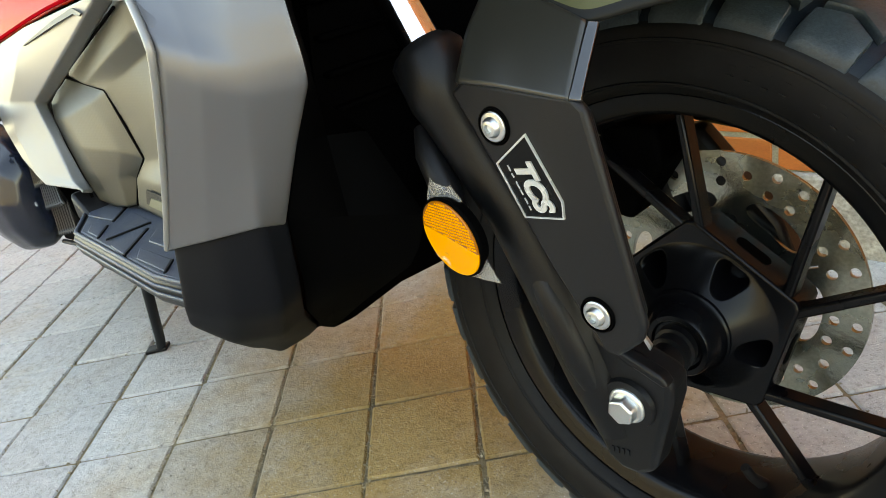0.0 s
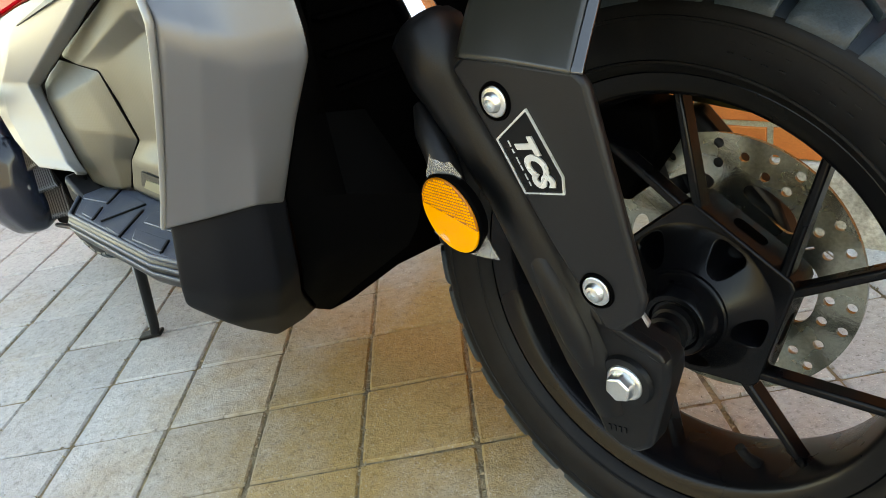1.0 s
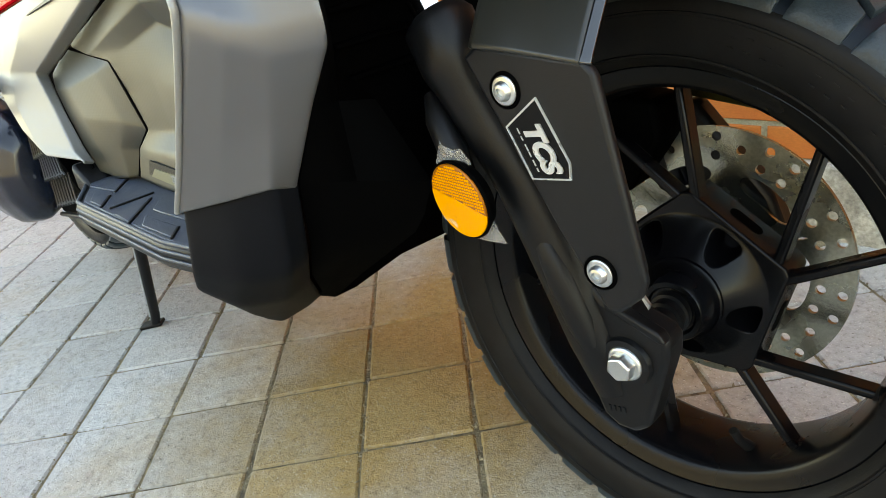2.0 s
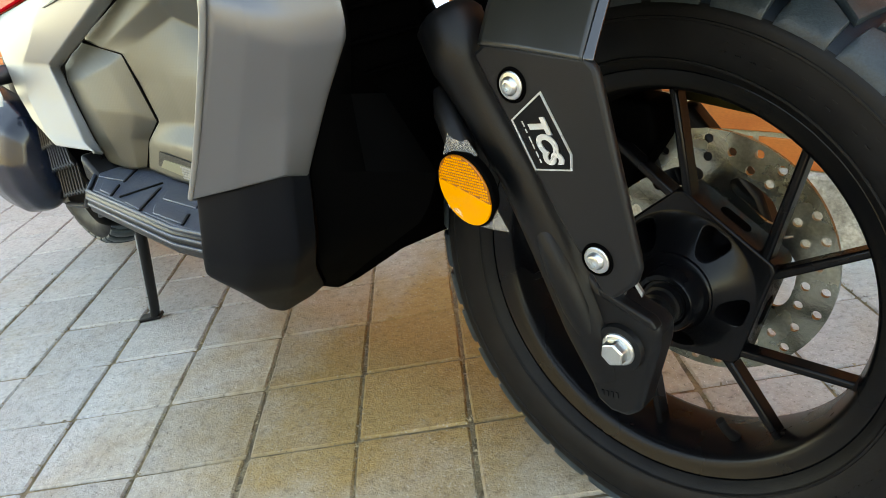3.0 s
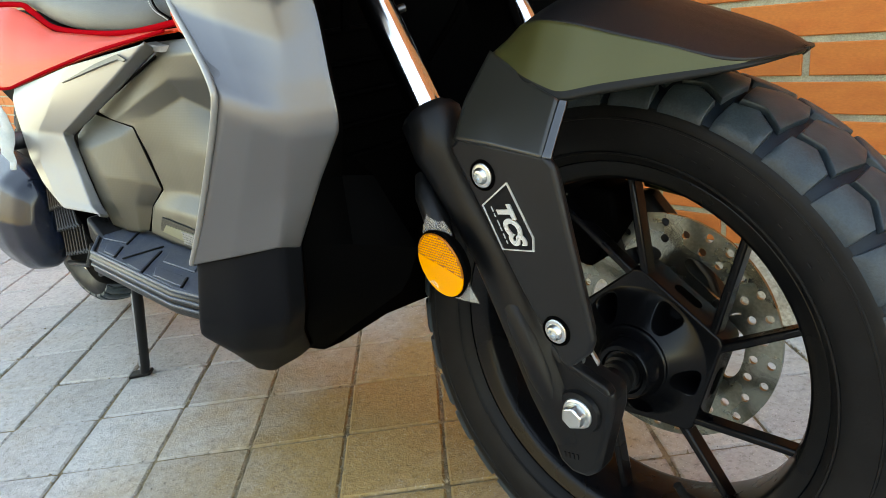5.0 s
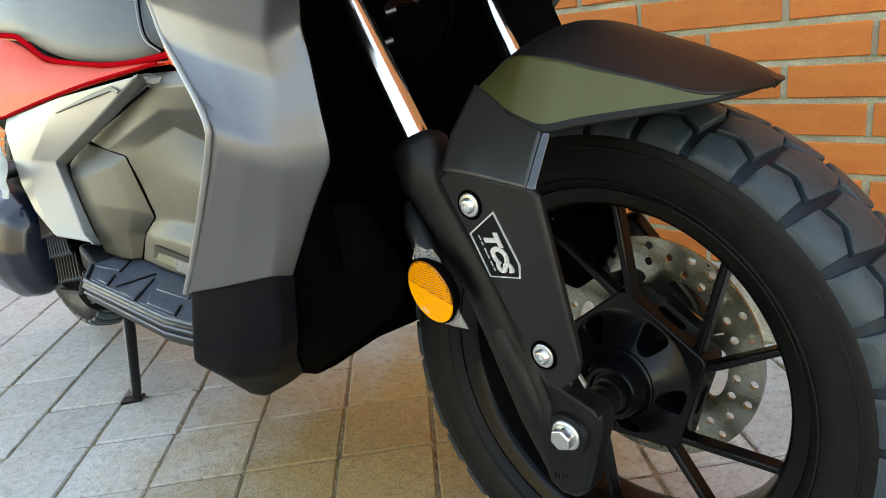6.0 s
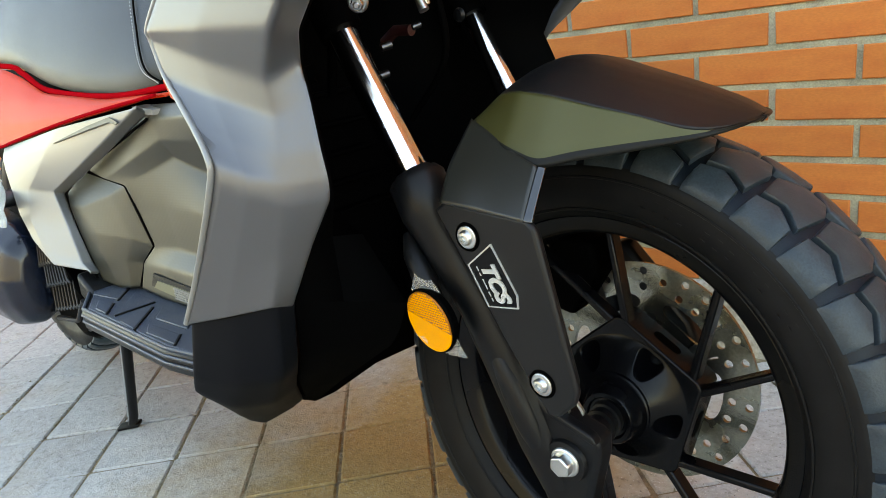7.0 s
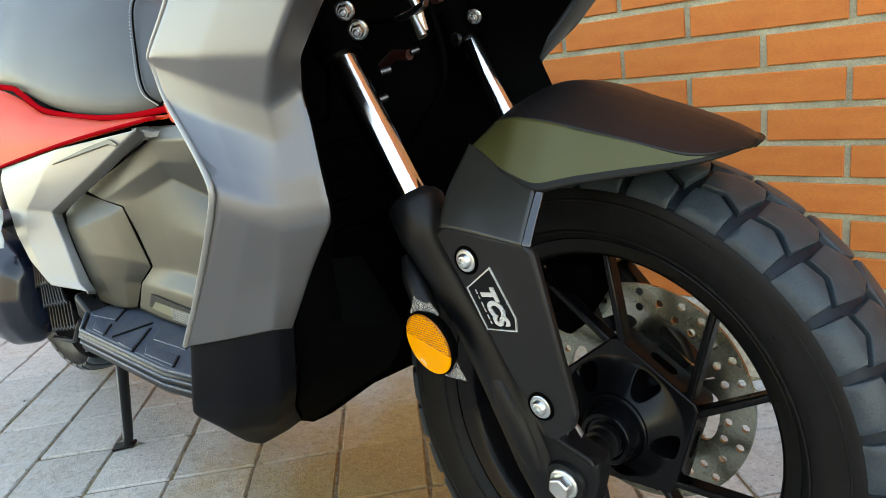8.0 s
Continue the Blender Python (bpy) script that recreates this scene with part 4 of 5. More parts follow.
# black inner fairing round the wheel well
edge = [Vector(r[-1]) for r in SHIELD] + [Vector(r[-1]) for r in LOWER[1:]]
inner_x = [(-0.25, 0.75), (-0.26, 0.70), (-0.26, 0.665), (-0.26, 0.64), (-0.26, 0.61), (-0.25, 0.575), (-0.24, 0.548), (-0.235, 0.530), (-0.200, 0.470), (-0.150, 0.405), (-0.168, 0.372), (-0.185, 0.352), (-0.285, 0.285), (-0.350, 0.238)]
rows = []
for p, (ix, iz) in zip(edge, inner_x):
    q = p + Vector((-0.004, 0.004, 0))
    w = Vector((ix, -0.128 - 0.04 * (iz > 0.5), iz))
    rows.append([q, (q + w) / 2 + Vector((-0.012, 0, 0)), w, Vector((max(ix - 0.10, -0.33), -0.112, iz + 0.01)), Vector((-0.335 - 0.05 * (iz - 0.3), -0.098, iz + 0.01)), Vector((-0.345 - 0.05 * (iz - 0.3), -0.033, iz + 0.01)), Vector((-0.335 - 0.05 * (iz - 0.3), 0.035, iz + 0.01)), Vector((max(ix - 0.12, -0.325), 0.049, iz)), Vector((ix - 0.02, 0.070 + 0.04 * (iz > 0.5), iz)), Vector((q.x - 0.022, -0.066 - q.y, q.z - 0.008))])
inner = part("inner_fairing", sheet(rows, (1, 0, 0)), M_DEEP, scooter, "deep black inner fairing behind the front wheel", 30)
solidify(inner, 0.004)
for i in range(5):
    z = 0.46 + 0.034 * i
    fin = part("air_vent_fin", block(-0.335, -0.318, -0.070, 0.03, z, z + 0.006), M_DEEP, inner)
    bevel(fin, 0.002, 1)
part("cover_clip", moved(revolve([(0.0, 0.0), (0.0, 0.008), (-0.004, 0.006), (-0.005, 0.0)], 20), Matrix.Translation((-0.205, 0.060, 0.662)) @ Matrix.Rotation(radians(0), 4, "Z")), M_PLASTIC, inner)

# fork yoke with nuts, cables and hoses above the stanchions
yoke = part("fork_yoke", block(-0.285, -0.215, -0.125, 0.060, 0.690, 0.715), M_DEEP, scooter, "black fork yoke with clamp nuts and cables", 30)
bevel(yoke, 0.004, 2)
for top in (TUBE_R, TUBE_L):
    part("yoke_clamp", tube([top + RAKE * 0.142, top + RAKE * 0.20], 0.0205, 28), M_DEEP, yoke)


def flange_nut(place, turn, parent):
    bm = bmesh.new()
    for r0, r1, y0, y1, n in ((0.0086, 0.0078, 0.0, -0.0025, 30), (0.0062, 0.0057, -0.0025, -0.009, 6), (0.0032, 0.0029, -0.009, -0.012, 16)):
        low = [bm.verts.new((r0 * math.cos(2 * math.pi * i / n), y0, r0 * math.sin(2 * math.pi * i / n))) for i in range(n)]
        top = [bm.verts.new((r1 * math.cos(2 * math.pi * i / n), y1, r1 * math.sin(2 * math.pi * i / n))) for i in range(n)]
        for i in range(n):
            bm.faces.new((low[i], low[(i + 1) % n], top[(i + 1) % n], top[i]))
        bm.faces.new(top)
    bmesh.ops.recalc_face_normals(bm, faces=bm.faces[:])
    ob = part("flange_nut", moved(bm, Matrix.Translation(place) @ Matrix.Rotation(radians(turn), 4, "Z") @ Matrix.Rotation(radians(15), 4, "X")), M_NUT, parent, "zinc plated flange nut")
    bevel(ob, 0.001, 1)


for p in ((-0.143, -0.145, 0.695), (-0.130, -0.145, 0.678)):
    flange_nut(p, 40, yoke)
flange_nut((-0.201, 0.090, 0.684), 30, yoke)
for pts, r, m_use in (([(-0.17, -0.06, 0.72), (-0.150, -0.055, 0.70), (-0.145, -0.052, 0.672)], 0.0045, M_ZINC), ([(-0.18, -0.03, 0.74), (-0.16, -0.02, 0.68), (-0.17, -0.01, 0.62), (-0.24, 0.0, 0.56)], 0.0035, M_DEEP),
                      ([(-0.21, -0.10, 0.74), (-0.24, -0.09, 0.66), (-0.27, -0.08, 0.60)], 0.005, M_DEEP)):
    part("cable", tube(flowing(pts), r, 10), m_use, yoke)
for x, y, z, s in ((-0.245, -0.052, 0.615, 0.006), (-0.232, -0.040, 0.612, 0.005), (-0.200, -0.06, 0.640, 0.005), (-0.195, -0.02, 0.655, 0.004)):
    part("fitting", tube([(x, y - s, z), (x + 0.004, y + s, z + 0.002)], s * 0.8, 12), M_DARKSTEEL, yoke)
bevel(part("horn_bracket", plate([(-0.268, 0.628), (-0.245, 0.628), (-0.240, 0.648), (-0.262, 0.650)], -0.165, -0.155), M_PLASTIC, yoke), 0.002, 1)
part("bracket_pin", tube([(-0.262, -0.168, 0.645), (-0.262, -0.160, 0.645)], 0.003, 12), M_ZINC, yoke)
bevel(part("cable_bracket", plate([(-0.172, 0.688), (-0.150, 0.692), (-0.129, 0.698), (-0.131, 0.692), (-0.150, 0.685), (-0.170, 0.683)], -0.064, -0.056), M_DARKSTEEL, yoke), 0.001, 1)
part("cable_adjuster", tube([(-0.150, -0.060, 0.690), (-0.1475, -0.060, 0.684), (-0.140, -0.060, 0.667)], [0.004, 0.0036, 0.0050], 14), M_ZINC, yoke)
# unidentified red bits behind the yoke, drawn as dim red tubes
part("red_hose", tube([(-0.270, 0.005, 0.645), (-0.245, 0.0, 0.655), (-0.221, 0.0, 0.653)], 0.006, 12), M_DARKRED, yoke)
part("red_cap", tube([(-0.215, 0.020, 0.704), (-0.185, 0.020, 0.706)], 0.006, 12), M_DARKRED, yoke)
part("wiring_tube", tube([(-0.290, -0.17, 0.615), (-0.255, -0.155, 0.618), (-0.225, -0.13, 0.626)], 0.009, 14), M_DEEP, yoke)

# front fairing over the fender: unseen, shape guessed, added to shade fender and wheel
nose = soft([[(-0.01, -0.215, 0.760), (-0.01, -0.19, 0.830), (-0.015, -0.10, 0.870), (-0.015, -0.033, 0.875), (-0.015, 0.034, 0.870), (-0.01, 0.124, 0.830), (-0.01, 0.149, 0.760)],
             [(-0.06, -0.20, 0.745), (-0.08, -0.17, 0.790), (-0.090, -0.10, 0.815), (-0.090, -0.033, 0.815), (-0.090, 0.034, 0.815), (-0.08, 0.104, 0.790), (-0.06, 0.134, 0.745)],
             [(-0.24, -0.18, 0.725), (-0.24, -0.15, 0.730), (-0.24, -0.10, 0.735), (-0.24, -0.033, 0.735), (-0.24, 0.034, 0.735), (-0.24, 0.084, 0.730), (-0.24, 0.114, 0.725)]], (0, 0, -1), 0.02, 2, 2)
nose_ob = part("front_fairing", nose, M_PLASTIC, scooter, "unseen matt black front fairing, added to shade the fender", 75)
solidify(nose_ob, 0.02)
upper = part("upper_fairing", soft([[(-0.01, -0.215, 0.760), (-0.01, -0.19, 0.830), (-0.015, -0.10, 0.870), (-0.015, -0.033, 0.875), (-0.015, 0.034, 0.870), (-0.01, 0.124, 0.830), (-0.01, 0.149, 0.760)],
                                    [(-0.12, -0.20, 0.890), (-0.08, -0.17, 0.925), (-0.06, -0.10, 0.945), (-0.06, -0.033, 0.950), (-0.06, 0.034, 0.945), (-0.08, 0.104, 0.925), (-0.12, 0.134, 0.890)],
                                    [(-0.25, -0.15, 0.980), (-0.22, -0.12, 1.030), (-0.20, -0.08, 1.060), (-0.19, -0.033, 1.070), (-0.20, 0.014, 1.060), (-0.22, 0.054, 1.030), (-0.25, 0.084, 0.980)]], (1, 0, 0), 0.02, 2, 2), M_GREY, scooter, "unseen metallic grey upper front fairing, added above the nose", 75)
solidify(upper, 0.01)

# footboard with moulded rubber mat
DECK = [(-0.800, -0.176), (-0.791, -0.203), (-0.658, -0.267), (-0.407, -0.267), (-0.345, -0.257), (-0.345, -0.165), (-0.680, -0.165)]
MAT = [(-0.782, -0.183), (-0.774, -0.200), (-0.653, -0.259), (-0.409, -0.261), (-0.346, -0.252), (-0.346, -0.180), (-0.680, -0.176)]


def slab(outline, top, low):
    """A slab over an outline in x and y."""
    k = len(outline)
    return from_faces([(x, y, z) for z in (top, low) for x, y in outline], [tuple(range(k)), tuple(range(2 * k - 1, k - 1, -1))] + [(i, (i + 1) % k, k + (i + 1) % k, k + i) for i in range(k)])


footboard = part("footboard", slab(DECK, 0.3570, 0.3300), M_PLASTIC, scooter, "black footboard with blue grey moulded rubber mat", 30)
bevel(footboard, 0.004, 2)
# raised rim and stepped ridges along the outer edge
for dy, z, r in ((0.003, 0.3585, 0.0026), (-0.0005, 0.3505, 0.0020), (-0.001, 0.3420, 0.0020)):
    pts = [(-0.795, -0.186 + dy * 0.5, z), (-0.788, -0.203 + dy, z), (-0.657, -0.2665 + dy, z), (-0.407, -0.2672 + dy, z), (-0.344, -0.2572 + dy, z)]
    part("edge_ridge", tube(pts, r, 10), M_MAT, footboard, smooth=60)
mat_ob = part("rubber_mat", slab(MAT, 0.3588, 0.3540), M_MAT, footboard, "blue grey moulded rubber mat")
bevel(mat_ob, 0.002, 2)
PADS = [[(-0.765, -0.204), (-0.770, -0.187), (-0.691, -0.183), (-0.640, -0.222), (-0.706, -0.232)],
        [(-0.668, -0.239), (-0.630, -0.234), (-0.599, -0.255), (-0.636, -0.255)],
        [(-0.645, -0.196), (-0.573, -0.200), (-0.578, -0.250)],
        [(-0.556, -0.212), (-0.501, -0.260), (-0.547, -0.258)],
        [(-0.540, -0.206), (-0.460, -0.202), (-0.432, -0.225), (-0.509, -0.229)],
        [(-0.500, -0.242), (-0.424, -0.238), (-0.402, -0.255), (-0.472, -0.257)]]
for pad in PADS:
    bevel(part("mat_pad", slab(pad[::-1], 0.3606, 0.3580), M_MAT, footboard), 0.0012, 2)


def mat_rib(a, b, w, h):
    a, b = Vector((a[0], a[1], 0)), Vector((b[0], b[1], 0))
    d = (b - a).normalized()
    s = Vector((-d.y, d.x, 0)) * w / 2
    return slab([(p.x, p.y) for p in (a - s, b - s, b + s, a + s)], 0.3592 + h, 0.3575)


for a, b in (((-0.689, -0.182), (-0.637, -0.224)), ((-0.630, -0.233), (-0.596, -0.256)), ((-0.571, -0.201), (-0.577, -0.253)), ((-0.554, -0.212), (-0.498, -0.261)), ((-0.424, -0.238), (-0.401, -0.256))):
    bevel(part("mat_rib", mat_rib(a, b, 0.0030, 0.0016), M_RUBBER, footboard), 0.0005, 1)

# centre tunnel: front cover and rear cover meeting at a seam
T_TOP, T_MID, T_ELB, T_IN, T_LOW = (-0.690, -0.200, 0.540), (-0.591, -0.195, 0.521), (-0.575, -0.185, 0.433), (-0.615, -0.185, 0.405), (-0.634, -0.190, 0.368)
rear_cover = [[(-0.742, -0.214, 0.508), (-0.722, -0.208, 0.523), (-0.704, -0.203, 0.532), T_TOP], [(-0.728, -0.222, 0.488), (-0.690, -0.220, 0.490), (-0.622, -0.205, 0.508), T_MID], [(-0.716, -0.221, 0.445), (-0.668, -0.219, 0.450), (-0.602, -0.200, 0.443), T_ELB],
              [(-0.708, -0.219, 0.410), (-0.670, -0.216, 0.412), (-0.632, -0.202, 0.408), T_IN], [(-0.703, -0.212, 0.372), (-0.668, -0.206, 0.366), (-0.645, -0.200, 0.366), T_LOW]]
cover = part("battery_cover", soft(rear_cover, (0, -1, 0), 0.004, 1, 1), M_COVER, scooter, "textured dark grey side cover of the tunnel", 75)
solidify(cover, 0.004)
front_cover = [
    [(-0.686, -0.198, 0.5410), (-0.566, -0.198, 0.5830), (-0.476, -0.194, 0.6140), (-0.369, -0.200, 0.6130), (-0.321, -0.190, 0.6000)],
    [(-0.630, -0.203, 0.5310), (-0.548, -0.199, 0.5580), (-0.478, -0.190, 0.5830), (-0.400, -0.190, 0.5800), (-0.345, -0.180, 0.5700)],
    [(-0.588, -0.197, 0.5215), (-0.532, -0.187, 0.5400), (-0.482, -0.176, 0.5580), (-0.442, -0.168, 0.5400), (-0.395, -0.160, 0.5200)],
    [(-0.582, -0.190, 0.480), (-0.520, -0.184, 0.490), (-0.470, -0.182, 0.490), (-0.410, -0.180, 0.480), (-0.330, -0.176, 0.455)],
    [(-0.572, -0.186, 0.433), (-0.520, -0.182, 0.432), (-0.470, -0.180, 0.428), (-0.410, -0.178, 0.424), (-0.330, -0.176, 0.420)],
    [(-0.611, -0.189, 0.405), (-0.540, -0.194, 0.408), (-0.470, -0.194, 0.406), (-0.410, -0.192, 0.403), (-0.330, -0.190, 0.400)],
    [(-0.630, -0.192, 0.366), (-0.560, -0.196, 0.362), (-0.480, -0.197, 0.361), (-0.410, -0.196, 0.360), (-0.330, -0.194, 0.358)],
]
tunnel = part("tunnel_cover", soft([[Vector(p) + Vector((-0.012, 0.010, 0.016)) for p in front_cover[0]]] + front_cover, (0, -1, 0), 0.004, 2, 2), M_COVER, scooter, "textured dark grey tunnel cover behind the leg shield", 75)
solidify(tunnel, 0.004)
# black filler sheet added inside the tunnel
part("tunnel_core", sheet([[(-0.90, -0.10, 0.56), (-0.33, -0.06, 0.60), (-0.33, 0.04, 0.60)], [(-0.90, -0.12, 0.35), (-0.33, -0.11, 0.35), (-0.33, 0.10, 0.35)]], (0, -1, 0)), M_DEEP, scooter)
# dark plate standing in for a recess's shade, with pale honeycomb mesh
recess = part("vent_recess", plate([(-0.571, 0.397), (-0.470, 0.388), (-0.478, 0.366), (-0.584, 0.378)], -0.1985, -0.1960), M_PLASTIC, tunnel)
part("vent_panel", plate([(-0.560, 0.388), (-0.472, 0.383), (-0.478, 0.367), (-0.574, 0.377)], -0.2005, -0.1988), M_VENT, tunnel, "pale olive vent panel")
hexes = []
for i in range(18):
    for j in range(5):
        x, z = -0.520 + 0.0033 * i + (j % 2) * 0.00165, 0.3835 - 0.0033 * j - 0.00017 * i
        hexes.append(tube([(x, -0.2003, z), (x, -0.2014, z)], 0.0014, 6))
part("vent_mesh", joined(*hexes), M_SILVER, tunnel, "pale honeycomb mesh")

# black filler sheet added behind the panels, so the gaps look shaded
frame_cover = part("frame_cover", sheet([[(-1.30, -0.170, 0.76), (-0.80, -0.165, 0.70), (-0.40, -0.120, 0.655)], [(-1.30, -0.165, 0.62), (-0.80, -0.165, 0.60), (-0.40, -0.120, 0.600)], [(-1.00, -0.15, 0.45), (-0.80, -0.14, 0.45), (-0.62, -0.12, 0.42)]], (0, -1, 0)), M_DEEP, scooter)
solidify(frame_cover, 0.004)

# silver side panel under the seat
side = [
    [(-0.850, -0.252, 0.588), (-0.640, -0.242, 0.6145), (-0.452, -0.220, 0.630), (-0.474, -0.200, 0.621)],
    [(-0.848, -0.259, 0.572), (-0.690, -0.248, 0.584), (-0.556, -0.2276, 0.5857), (-0.582, -0.2089, 0.5747)],
    [(-0.840, -0.262, 0.550), (-0.735, -0.252, 0.549), (-0.676, -0.2363, 0.5367), (-0.698, -0.2184, 0.5270)],
    [(-0.830, -0.264, 0.525), (-0.780, -0.256, 0.520), (-0.727, -0.240, 0.516), (-0.742, -0.222, 0.509)],
    [(-0.815, -0.266, 0.480), (-0.782, -0.263, 0.474), (-0.712, -0.238, 0.462), (-0.716, -0.226, 0.455)],
    [(-0.786, -0.266, 0.440), (-0.755, -0.264, 0.424), (-0.690, -0.240, 0.408), (-0.700, -0.224, 0.405)],
    [(-0.752, -0.264, 0.416), (-0.735, -0.262, 0.404), (-0.672, -0.238, 0.397), (-0.688, -0.222, 0.390)],
]
side_panel = part("side_panel", soft([[*r[:3], Vector(r[2]).lerp(Vector(r[3]), 1.2)] for r in side], (0, -1, 0), 0.005, 1, 1), M_SILVER, scooter, "pale silver painted side panel under the seat", 75)
solidify(side_panel, 0.004)
# dark sheet laid on the silver, standing in for the moulded slot's shade
slot = part("panel_slot", sheet([[(-0.660, -0.2462, 0.5930), (-0.660, -0.2462, 0.5920)], [(-0.560, -0.2366, 0.6135), (-0.560, -0.2372, 0.6080)], [(-0.508, -0.2296, 0.6220), (-0.510, -0.2302, 0.6155)], [(-0.490, -0.2286, 0.6140), (-0.497, -0.2290, 0.6115)]], (0, -1, 0.0080)), M_COVER, side_panel, "dark sheet for the shade in a shallow moulded slot", None)
solidify(slot, 0.002)
# black cords laid along the seams, standing in for shaded gaps between the covers
for pts in (((-0.744, -0.223, 0.509), (-0.690, -0.2045, 0.5415), (-0.580, -0.2015, 0.5775), (-0.480, -0.1965, 0.6125)), (T_TOP, T_MID, T_ELB, T_IN, T_LOW), ((-0.744, -0.223, 0.508), (-0.717, -0.2225, 0.445), (-0.702, -0.219, 0.378))):
    part("panel_gap", tube([Vector(p) + Vector((0, -0.0008, 0)) for p in pts], 0.0019, 8), M_DEEP, tunnel, smooth=60)

# red tail panel
red = [
    [(-1.10, -0.245, 0.7460), (-0.835, -0.228, 0.7190), (-0.790, -0.222, 0.7010), (-0.720, -0.218, 0.6670), (-0.560, -0.205, 0.6450), (-0.430, -0.180, 0.6430)],
    [(-1.10, -0.258, 0.7110), (-0.850, -0.246, 0.6910), (-0.800, -0.240, 0.6760), (-0.715, -0.234, 0.6570), (-0.560, -0.222, 0.6400), (-0.440, -0.188, 0.6420)],
    [(-1.06, -0.262, 0.6510), (-0.870, -0.256, 0.6360), (-0.800, -0.250, 0.6290), (-0.700, -0.242, 0.6290), (-0.560, -0.228, 0.6320), (-0.446, -0.190, 0.6410)],
    [(-0.96, -0.262, 0.5930), (-0.865, -0.254, 0.5880), (-0.800, -0.249, 0.5960), (-0.690, -0.241, 0.6110), (-0.560, -0.230, 0.6265), (-0.450, -0.190, 0.6400)],
]
red_panel = part("tail_panel", soft(red, (0, -1, 0), 0.012, 2, 2), M_RED, scooter, "glossy red painted tail panel under the seat", 75)
solidify(red_panel, 0.004)
red_trim = part("red_trim", tube(flowing([(-1.10, -0.236, 0.7490), (-0.838, -0.222, 0.7230), (-0.795, -0.214, 0.7050), (-0.725, -0.210, 0.6710), (-0.560, -0.196, 0.6480), (-0.430, -0.170, 0.6510)]), 0.0046, 10), M_REDTRIM, red_panel)
part("red_edge", tube(flowing([Vector(p) + Vector((0, -0.0045, 0.002)) for p in red[3]]), 0.0024, 8), M_REDTRIM, red_panel)
part("silver_strip", plate([(-0.505, 0.631), (-0.455, 0.624), (-0.458, 0.617), (-0.490, 0.621)], -0.200, -0.180), M_SILVER, red_panel)

# seat
seat_rows = []
for x, side_y, low_z, high_z in ((-1.25, -0.205, 0.766, 0.951), (-1.05, -0.205, 0.746, 0.931), (-0.86, -0.205, 0.723, 0.911), (-0.80, -0.205, 0.701, 0.901), (-0.74, -0.203, 0.673, 0.881), (-0.66, -0.198, 0.657, 0.861), (-0.57, -0.185, 0.641, 0.831), (-0.52, -0.172, 0.645, 0.796), (-0.492, -0.158, 0.656, 0.791), (-0.478, -0.130, 0.666, 0.786), (-0.470, -0.09, 0.676, 0.781)):
    seat_rows.append([(x, side_y + 0.03, low_z - 0.006), (x, side_y, low_z), (x, side_y - 0.006, low_z + 0.028), (x - 0.004, side_y + 0.018, (low_z + high_z) / 2 + 0.01), (x - 0.008, side_y + 0.05, high_z - 0.012), (x - 0.01, side_y * 0.5, high_z), (x - 0.01, -0.033, high_z + 0.004), (x - 0.01, 0.06, high_z)])
seat = part("seat", sheet(seat_rows, (0, -1, 0.3)), M_SEAT, scooter, "dark grey vinyl seat with pale stitching", 45)
sub = seat.modifiers.new("rounding", "SUBSURF")
sub.levels = sub.render_levels = 1
seam_pts = [Vector(seat_rows[n][k]).lerp(Vector(seat_rows[n + 1][k]), w) + Vector((0, -0.001, 0)) for n, k, w in ((7, 1, 0.95), (7, 2, 0.55), (6, 3, 0.90), (6, 4, 0.45), (6, 5, 0.15))]
seam_pts = flowing(seam_pts)
part("seat_piping", tube(seam_pts, 0.0013, 8), M_DEEP, seat, smooth=60)
st = []
for k in range(60):
    w = k / 60 * (len(seam_pts) - 1)
    i = min(int(w), len(seam_pts) - 2)
    p = Vector(seam_pts[i]).lerp(Vector(seam_pts[i + 1]), w - i) + Vector((-0.006, -0.0016, 0))
    st.append(tube([p, p + (Vector(seam_pts[i + 1]) - Vector(seam_pts[i])).normalized() * 0.0016], 0.0007, 5))
part("stitching", joined(*st), M_THREAD, seat, "pale stitching", None)
# black bar that fills the dark area under the seat's nose
part("seat_base", tube([(-0.52, -0.14, 0.6480), (-0.44, -0.13, 0.6580), (-0.38, -0.08, 0.6680)], 0.022, 12), M_DEEP, seat)

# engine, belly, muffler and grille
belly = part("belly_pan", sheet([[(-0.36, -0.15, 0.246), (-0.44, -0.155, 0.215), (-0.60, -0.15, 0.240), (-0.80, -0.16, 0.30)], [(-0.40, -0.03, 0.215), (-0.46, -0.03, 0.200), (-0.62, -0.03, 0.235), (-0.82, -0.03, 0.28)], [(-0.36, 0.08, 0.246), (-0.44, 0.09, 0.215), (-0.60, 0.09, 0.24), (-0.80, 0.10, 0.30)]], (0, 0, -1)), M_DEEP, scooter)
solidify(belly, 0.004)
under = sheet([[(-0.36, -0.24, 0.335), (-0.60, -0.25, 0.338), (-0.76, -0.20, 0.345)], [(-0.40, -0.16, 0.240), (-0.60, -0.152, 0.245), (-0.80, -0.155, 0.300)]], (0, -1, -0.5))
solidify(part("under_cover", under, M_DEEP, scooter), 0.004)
muffler_rows = []
